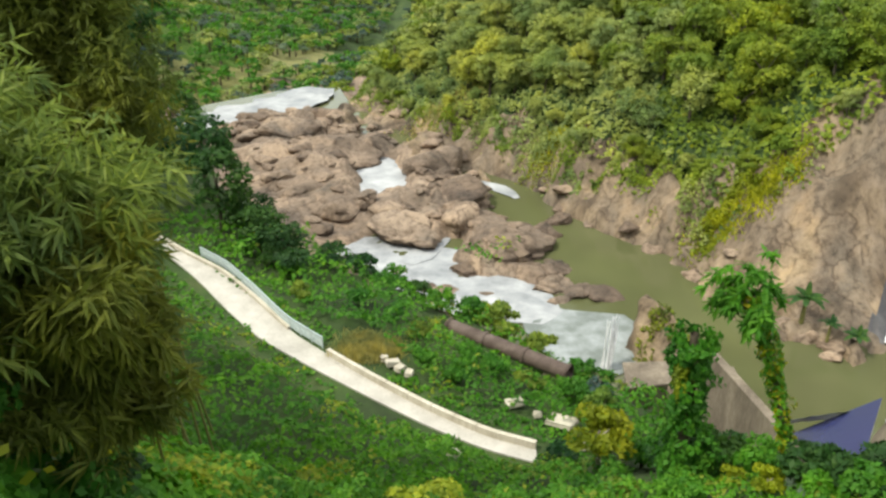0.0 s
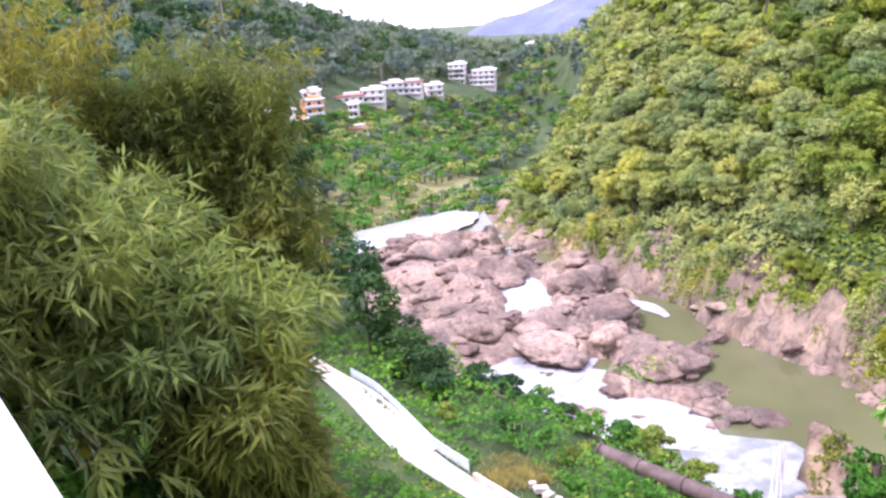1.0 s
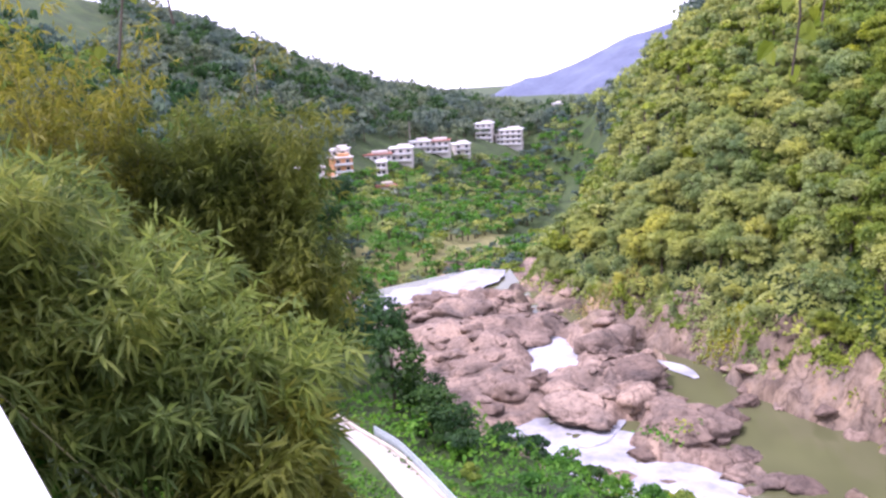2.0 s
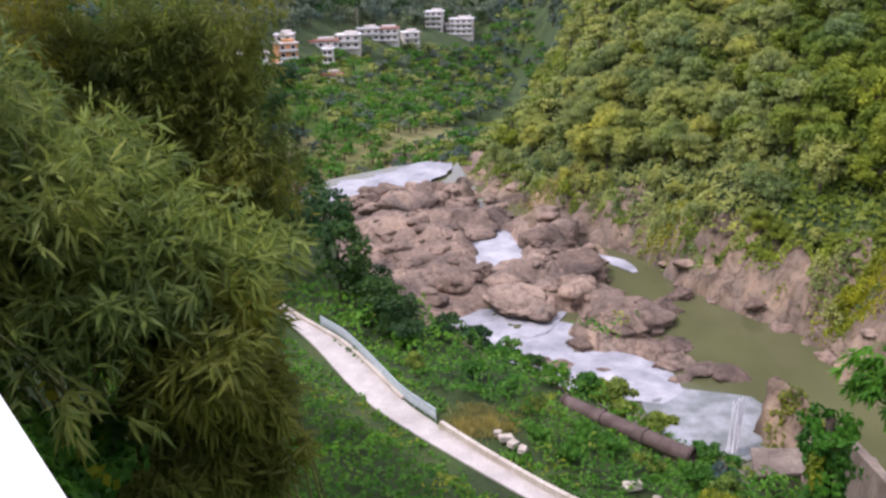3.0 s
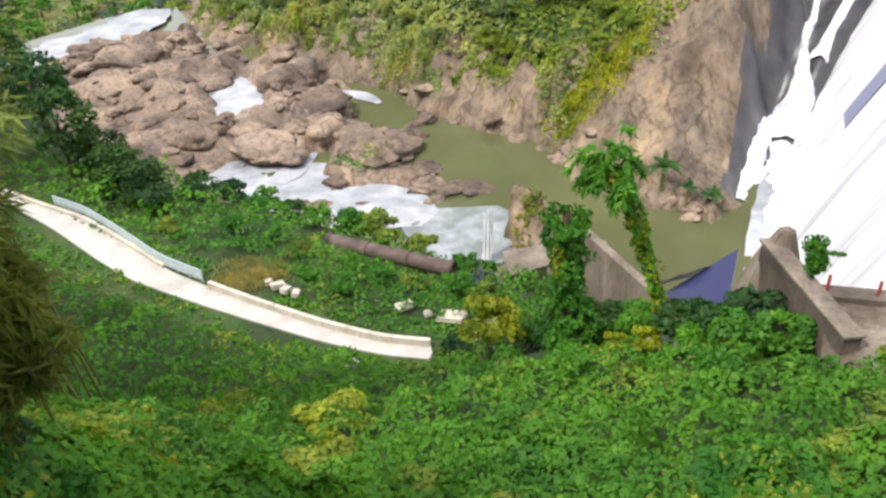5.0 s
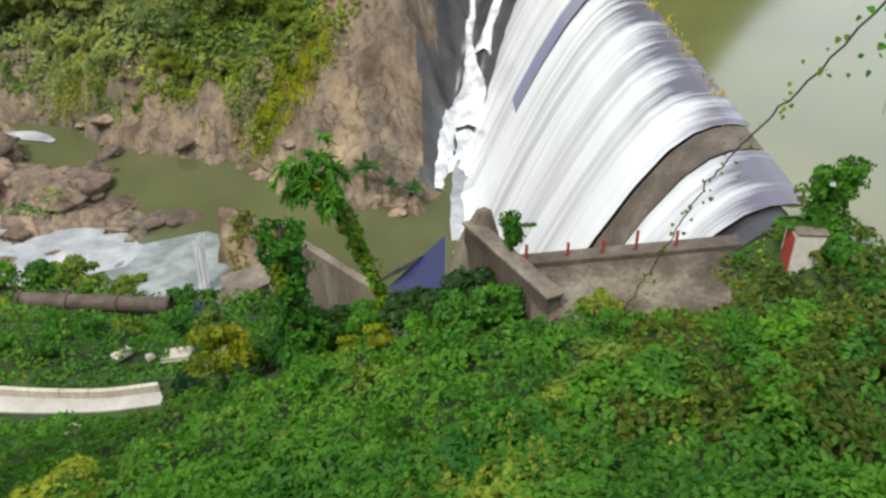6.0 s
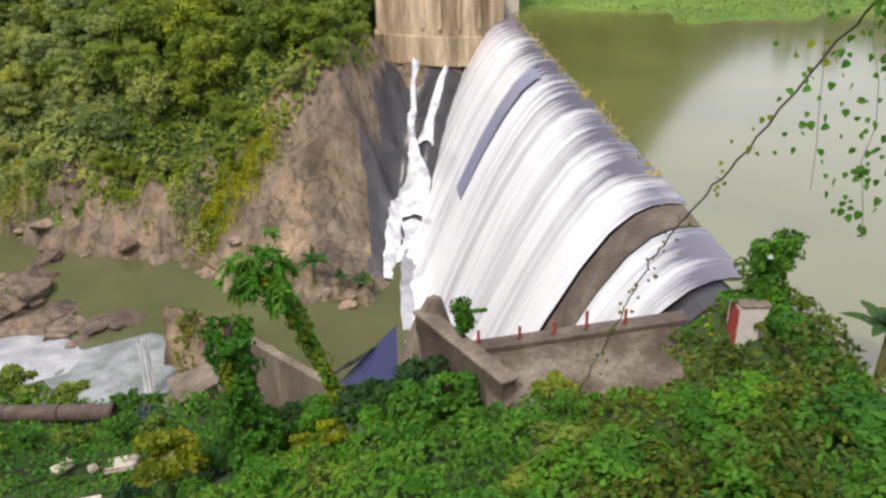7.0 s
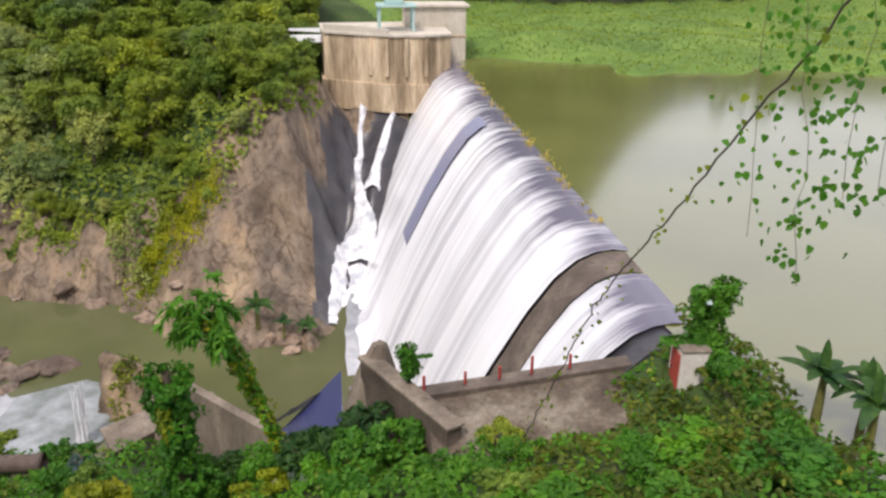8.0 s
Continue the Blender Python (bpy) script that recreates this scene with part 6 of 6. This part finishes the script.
rng = np.random.default_rng(31)
wrapped = thing("vine_wrapped_tree", (0, 0, 0), "dead tree trunk completely wrapped in green vines", "tree")
line = np.array([(12.2, 33.0, -12.0), (12.2, 33.0, -7.0), (12.1, 33.0, -4.0), (11.9, 33.0, -1.9)])
part("trunk", tube("trunk", line, [0.35, 0.3, 0.25, 0.2], M_BARK), None, wrapped)
part("vine_foliage", mesh_from("vine_foliage", *joined([vine_column(rng, line[1:], 1.0, 3000, 0.28), vine_column(rng, [(12.5, 32.8, -10.5), (12.3, 32.8, -7)], 1.5, 1600, 0.27)]), M_VINE, False), None, wrapped)
part("young_vine_foliage", mesh_from("young_vine_foliage", *vine_column(rng, [(11.6, 32.7, -5.4), (11.5, 32.7, -3.4)], 0.4, 420, 0.25), M_YELLOW, False), None, wrapped, "yellow green vine leaves")

crowned = thing("vine_wrapped_tree", (0, 0, 0), "leaning trunk wrapped in vines with a drooping leafy crown", "tree")
line = np.array([(17.1, 30.6, -11.5), (16.6, 30.8, -7.5), (15.5, 31.4, -3.6), (14.7, 31.8, -1.2), (13.9, 32.2, 0.6)])
part("trunk", tube("trunk", line, [0.3, 0.27, 0.23, 0.18, 0.12], M_BARK), None, crowned)
part("vine_foliage", mesh_from("vine_foliage", *joined([vine_column(rng, line[1:5], 0.48, 2300, 0.24), vine_column(rng, line[:2], 0.95, 1500, 0.24)]), [M_VINE, M_YELLOW], False, (rng.random(3800) < 0.3).astype(int)), None, crowned)
lv = []
for k in range(46):
    c = np.array([13.8, 32.2, 0.7]) + rng.normal(0, 1, 3) * [0.35, 0.3, 0.75] + [0, 0, 0.2]
    a, up = rng.uniform(0, 2 * np.pi), rng.uniform(-0.1, 0.9)
    out = unit(np.array([math.cos(a) - 0.25, math.sin(a), up]))
    arm = rng.uniform(0.8, 1.75)
    w = np.linspace(0.25, 1, 7)[:, None]
    pts = c + out * arm * w - np.array([0, 0, 0.75]) * arm * w ** 2
    lv.append(tube_arrays(np.vstack([c, pts]), 0.02, 4))
    lv.append(spray_leaves(rng, pts[2:], np.tile(out * 0.7 - [0, 0, 0.6], (5, 1)), 7, 0.52, 0.6, 0.3))
part("crown", mesh_from("crown", *joined(lv), M_VINE, False), None, crowned, "drooping fingered dark green leaves")

stump = thing("vine_wrapped_pole", (0, 0, 0), "short pole smothered in green vines on the wall's corner", "pole")
line = np.array([(20.2, 25.2, -4.0), (20.1, 25.1, -1.6), (20.0, 25.1, 0.0)])
part("pole", tube("pole", line, 0.09, M_STEEL), None, stump)
part("vine_foliage", mesh_from("vine_foliage", *joined([vine_column(rng, line[1:], 0.4, 900, 0.2), vine_column(rng, [(20.0, 25.0, -0.5), (20.9, 24.4, -0.5)], 0.14, 160, 0.18)]), M_VINE, False), None, stump)

# ---- vine-covered lamp post and wall beside the hut ----
lamp = thing("lamp_post", (0, 0, 0), "lamp post smothered in vines with a small white lamp", "lamp post")
part("post", tube("post", [(28.9, 15.6, -1.2), (28.9, 15.6, 1.5), (28.9, 15.6, 3.5)], 0.08, M_STEEL), None, lamp)
part("lamp_head", box(0.4, 0.22, 0.1, (28.45, 15.55, 3.05), 0.03, turn=40), M_RAIL, lamp, "white lamp housing")
part("vine_foliage", mesh_from("vine_foliage", *joined([vine_column(rng, [(28.9, 15.7, 0.6), (28.9, 15.7, 2.2)], 0.65, 1500, 0.2), vine_column(rng, [(29.3, 15.7, 2.2), (29.4, 15.3, 3.9)], 0.62, 1300, 0.2),
                                                        vine_column(rng, [(28.5, 16.1, 2.4), (28.5, 16.0, 3.6)], 0.45, 700, 0.2), vine_column(rng, [(27.7, 16.6, 1.2), (29.0, 15.6, 1.2)], 0.42, 900, 0.2)]), M_VINE, False), None, lamp)
bank_wall = thing("shore_wall", (0, 0, 0), "low reservoir wall completely overgrown with creepers", "wall")
WALL_LINE = [(28.9, 15.5), (27.8, 13.4), (26.6, 11.6), (25.3, 9.6), (24.1, 7.7), (23.0, 5.6)]
for a, b in zip(WALL_LINE, WALL_LINE[1:]):
    part("wall_section", slope_wall(a, b, 0.75, 0.75, 0.5, -3.0), M_CONCRETE, bank_wall)
lv = []
for k in range(70):
    t = k / 69 * (len(WALL_LINE) - 1)
    i = min(int(t), len(WALL_LINE) - 2)
    c = np.array(WALL_LINE[i]) * (1 - t + i) + np.array(WALL_LINE[i + 1]) * (t - i)
    n = 190
    d = ball_points(rng, n)
    rad = rng.uniform(0.45, 0.75)
    lv.append(leaf_arrays(rng, np.array([c[0], c[1], 0.6 + rng.normal(0, 0.1)]) + d * rad * [1, 1, 0.8], d + [0, 0, 0.3], 0.2, 0.75, 0.5, 0.35))
part("creepers", mesh_from("creepers", *joined(lv), [M_VINE], False), None, bank_wall, "dense green creeper leaves")


# ---- banana plants and small palms ----
M_FROND = leafy("frond_green", (0.03, 0.085, 0.03), (0.05, 0.12, 0.04), (0.09, 0.17, 0.05), 0.6)


def frond(rng, base, turn, length, width, lift, droop, segs=9):
    """A bent blade with a fold along its rib."""
    s = np.linspace(0, 1, segs)
    d = np.array([math.cos(turn), math.sin(turn), 0])
    rib = np.array(base) + d * (length * s * math.cos(lift))[:, None] + np.array([0, 0, 1.0]) * (length * (s * math.sin(lift) - droop * s ** 2))[:, None]
    side = np.array([-d[1], d[0], 0])
    w = width * np.sin(np.pi * np.clip(s * 0.93 + 0.07, 0, 1)) ** 0.6 * rng.uniform(0.85, 1.1, segs)
    v = np.stack([rib + side * w[:, None] - [0, 0, 0.25] * w[:, None], rib, rib - side * w[:, None] - [0, 0, 0.25] * w[:, None]], 1).reshape(-1, 3)
    i = np.arange(segs - 1)[:, None] * 3
    f = np.concatenate([np.stack([i, i + 1, i + 4, i + 3], -1).reshape(-1, 4), np.stack([i + 1, i + 2, i + 5, i + 4], -1).reshape(-1, 4)])
    return mesh_from("frond", v, f, M_FROND)


def banana(x, y, z, s, n, seed, label, name="banana_plant", category="banana plant"):
    r_ = np.random.default_rng(seed)
    ob = thing(name, (x, y, z), label, category)
    top = 1.5 * s
    part("stem", tube("stem", [(0, 0, -0.4), (0.02, 0, top * 0.5), (0.05, 0.03, top)], [0.16 * s, 0.13 * s, 0.09 * s], M_CULM, 10), None, ob)
    for k in range(n):
        part("frond", frond(r_, (0.05, 0.03, top * 0.95), k * 2.4 + r_.uniform(-0.3, 0.3), s * r_.uniform(1.2, 1.7), 0.22 * s, r_.uniform(0.45, 1.2), r_.uniform(0.35, 0.8)), None, ob)
    part("young_frond", frond(r_, (0.05, 0.03, top * 0.95), 1.0, s * 1.2, 0.18 * s, 1.45, 0.05), None, ob, "upright young yellow green frond")
    return ob


banana(28.3, 10.4, 0.0, 1.35, 13, 3, "banana plant with long drooping green fronds by the water")
banana(29.0, 9.0, 0.0, 1.2, 12, 4, "banana plant with long drooping green fronds by the water")
banana(27.6, 8.2, 0.1, 1.3, 10, 5, "banana plant with long drooping green fronds by the water")
for x, y, z, s in ((34.4, 67.6, -20.6, 1.6), (38.2, 64.2, -22.2, 1.2), (36.2, 65.6, -21.4, 1.0)):
    banana(x, y, z, s, 13, int(x), "small palm with spreading fronds on the rocky islet", "palm", "palm")

# ---- creepers hanging in front of the viewpoint from a roadside tree ----
roadside = thing("roadside_tree", (0, 0, 0), "roadside tree with a bough and trailing creepers overhead", "tree")
part("trunk", tube("trunk", [(1.2, -3.6, 15.6), (1.3, -3.4, 18.5), (1.5, -2.9, 21.0)], [0.22, 0.18, 0.12], M_BARK, 9), None, roadside)
part("bough", tube("bough", [(1.45, -3.0, 20.4), (2.4, -0.5, 20.8), (3.3, 1.4, 20.2), (4.4, 2.6, 19.6)], [0.1, 0.08, 0.05, 0.02], M_BARK, 7), None, roadside)
part("bough", tube("bough", [(1.4, -3.1, 20.0), (0.9, 0.0, 20.4), (0.5, 1.9, 19.6), (-0.9, 2.2, 19.3)], [0.08, 0.06, 0.035, 0.015], M_BARK, 7), None, roadside)


def heart_leaves(rng, at, out, length):
    """Near leaves: broad at the stalk, pointed, folded along the rib."""
    n = len(at)
    out = unit(out + rng.normal(0, 0.55, (n, 3)))
    tip = unit(np.array([0, 0, -1.0]) + rng.normal(0, 0.45, (n, 3)))
    side = unit(np.cross(out, tip))
    L = (length * rng.uniform(0.6, 1.3, n))[:, None]
    pts = [at, at + tip * L * 0.12 + side * L * 0.4 + out * L * 0.1, at + tip * L * 0.55 + side * L * 0.36 + out * L * 0.12, at + tip * L,
           at + tip * L * 0.55 - side * L * 0.36 + out * L * 0.12, at + tip * L * 0.12 - side * L * 0.4 + out * L * 0.1]
    v = np.stack(pts, 1).reshape(-1, 3)
    i = np.arange(n)[:, None] * 6
    return v, np.concatenate([i + [0, 1, 2, 3], i + [0, 3, 4, 5]])


def trailing(name, line, n, size, mat, seed, drift=0.08, radius=0.006, label="", tail=1.0):
    """A thin stem with leaves on short stalks."""
    r_ = np.random.default_rng(seed)
    p = along(line, 0.15)
    p[1:-1] += r_.normal(0, 0.012, p[1:-1].shape)
    stem = part(name, tube(name, p, radius, M_BARK, 5), None, roadside, label)
    t = (len(p) - 1.001) * (1 - tail * r_.uniform(0, 1, n))
    i = t.astype(int)
    at = p[i] * (1 - (t - i))[:, None] + p[i + 1] * (t - i)[:, None] + r_.normal(0, drift, (n, 3)) * [1, 1, 0.6]
    toward = np.array([-0.9, -0.35, 0.5])
    v, f = heart_leaves(r_, at, np.tile(toward, (n, 1)), size)
    part("leaves", mesh_from("leaves", v, f, mat, False), None, stem)


trailing("climbing_stem", [(3.6, 1.0, 19.9), (3.92, 1.56, 17.36), (4.01, 1.81, 17.04), (4.24, 2.14, 16.67), (4.59, 2.79, 15.85), (5.04, 3.51, 15.03), (5.45, 4.1, 14.3), (7.6, 7.4, 9.0)], 150, 0.045, M_YELLOW, 2, 0.06, 0.0075, "twisted grey climbing stem")
for k, (a, b, n) in enumerate((((3.12, 1.55, 17.5), (2.98, 1.28, 16.2), 150), ((3.2, 1.3, 17.5), (3.1, 1.22, 16.55), 120), ((3.05, 1.62, 17.1), (2.95, 1.5, 16.35), 50), ((3.2, 1.1, 17.4), (3.15, 1.12, 16.6), 80))):
    trailing("trailing_stem", [(3.5, 1.6, 20.0), a, b], int(n * 1.1), 0.033, M_VINE, 20 + k, 0.075, 0.0014, "", 0.36)
for a, b, n, s in (((0.46, 2.15, 17.75), (0.44, 2.15, 17.46), 11, 0.05), ((0.52, 2.14, 17.72), (0.5, 2.13, 17.58), 8, 0.045), ((-1.15, 1.88, 17.72), (-1.18, 1.86, 17.58), 4, 0.035), ((-1.06, 1.92, 17.78), (-1.05, 1.92, 17.68), 4, 0.035)):
    trailing("trailing_stem", [(0.3 if a[0] > 0 else -0.8, 2.1, 19.4), a, b], n, s, M_YELLOW, 40 + n, 0.035, 0.003, "", 0.16)
# ---- houses across the valley ----
def house(x, y, z, w, d, storeys, wall, roof, turn, seed, label):
    r_ = np.random.default_rng(seed)
    ob = thing("house", (x, y, z), label, "house", "houses across the valley", turn)
    h = 2.9 * storeys
    ob.scale = (0.92, 0.92, 0.82)
    body = part("wall", box(w, d, h + 4, (0, 0, -4), 0.06), wall, ob)
    part("roof", box(w + 0.9, d + 0.9, 0.4, (0, 0, h), 0.06), roof, ob, "flat overhanging roof")
    part("parapet", box(w * 0.55, d * 0.5, 1.1, (w * 0.12, 0, h + 0.4), 0.05), wall, ob)
    for s in range(storeys):
        part("balcony", box(w * 0.92, 1.3, 0.22, (0, -d / 2 - 0.6, s * 2.9 + 0.1), 0.03), M_HOUSE, ob)
        part("railing", box(w * 0.92, 0.1, 0.75, (0, -d / 2 - 1.2, s * 2.9 + 0.32), 0.02), M_WHITE, ob)
        n = max(2, int(w / 2.6))
        for k in range(n):
            xx = (k + 0.5) / n * w - w / 2
            win = part("window", box(1.5, 0.14, 1.5, (xx, -d / 2, s * 2.9 + 0.9), 0.02), M_WHITE, ob)
            part("pane", box(1.25, 0.06, 1.25, (xx, -d / 2 - 0.07, s * 2.9 + 1.02), 0.01), M_PANE, win, "dark window pane")
    return ob


WHITE_H, RED_H, ORANGE_H = "white rendered hillside house with balconies", "white house with a rust red roof on the hillside", "orange rendered house with balconies on the hillside"
for k, (x, y, z, w, d, st, wall, roof, label) in enumerate((
        (-90.5, 231.0, -10.5, 9.5, 7, 2, M_CREAM, M_HOUSE, WHITE_H), (-84.0, 231.0, -13.5, 4.5, 6, 2, M_ORANGE, M_HOUSE, ORANGE_H), (-86.5, 250.0, -9.4, 7, 7, 2, M_ORANGE, M_HOUSE, ORANGE_H), (-88.5, 256.0, -7.2, 6, 6, 2, M_HOUSE, M_WHITE, WHITE_H),
        (-84.0, 283.0, -9.4, 11, 7, 1, M_HOUSE, M_ROOF, RED_H), (-77.0, 292.0, -10.5, 9, 7, 2, M_HOUSE, M_WHITE, WHITE_H), (-74.0, 256.0, -17.5, 7, 6, 1, M_CREAM, M_ROOF, RED_H), (-78.0, 268.0, -15.5, 3.5, 4, 3, M_HOUSE, M_WHITE, WHITE_H),
        (-77.5, 324.0, -10.8, 9, 7, 2, M_HOUSE, M_WHITE, WHITE_H), (-71.0, 328.0, -11.2, 11, 7, 2, M_HOUSE, M_ROOF, RED_H), (-63.5, 340.0, -13.8, 7.5, 7, 2, M_HOUSE, M_WHITE, WHITE_H),
        (-61.5, 396.0, -13.6, 9, 8, 4, M_HOUSE, M_WHITE, WHITE_H), (-55.0, 398.0, -14.8, 4.5, 8, 2, M_CREAM, M_HOUSE, WHITE_H), (-49.0, 399.0, -15.0, 12, 9, 3, M_HOUSE, M_WHITE, WHITE_H), (-30.5, 470.0, -1.5, 6, 5, 1, M_HOUSE, M_WHITE, WHITE_H))):
    house(x, y, z, w, d, st, wall, roof, math.degrees(math.atan2(-x, y)) + (8, -6, 12, -10)[k % 4], k, label)

# ---- pale utility poles among the woods ----
for x, y, tall in ((-131.6, 291.7, 14), (-146, 360, 13), (-149, 455, 14), (-125, 470, 13), (-116.0, 441.0, 14), (-97.0, 245.0, 12), (-83.0, 330.0, 9)):
    z = ground_z(x, y)
    pole = thing("utility_pole", (x, y, z), "pale slender utility pole rising out of the wood", "pole", "poles on the far ridge")
    part("shaft", tube("shaft", [(0, 0, -1), (0, 0, tall * 0.5), (0.1, 0, tall)], [0.3, 0.26, 0.22], M_PALE_BARK, 8), None, pole)
    part("crossarm", box(1.6, 0.12, 0.12, (0, 0, tall - 0.8), 0.02), M_PALE_BARK, pole)

# ---- mountain far behind the valley ----
ang = np.radians(np.linspace(-14, 24, 150))
crest_el = np.interp(np.degrees(ang), [-14, -9, -7.5, -2.5, 1, 5, 12, 24], [-3.5, -1.6, -1.0, 0.7, 2.0, 3.0, 4.5, 3.0])
rows = []
for k in range(14):
    t = k / 13
    rr = 1500 + 500 * t
    top = 17.5 + np.tan(np.radians(crest_el)) * 2000
    z = -60 + (top + 60) * t ** 0.8
    q = np.stack([rr * np.sin(ang), rr * np.cos(ang), z], -1)
    q[:, 2] += fbm(q / 120, 4, 90) * 14 * min(1, 3 * t) * (1 if k < 13 else 0.35)
    rows.append(q)
v = np.vstack(rows)
i, j = np.meshgrid(np.arange(13), np.arange(149), indexing="ij")
f = np.stack([i * 150 + j, i * 150 + j + 1, (i + 1) * 150 + j + 1, (i + 1) * 150 + j], -1).reshape(-1, 4)
# the backdrop's haze lies in its material colour, not in the air
tagged(new("backdrop", mesh_from("backdrop", v, f, M_PEAK)), "distant wooded mountain behind the valley, blue haze painted into its colour", "mountain", kind="structure")
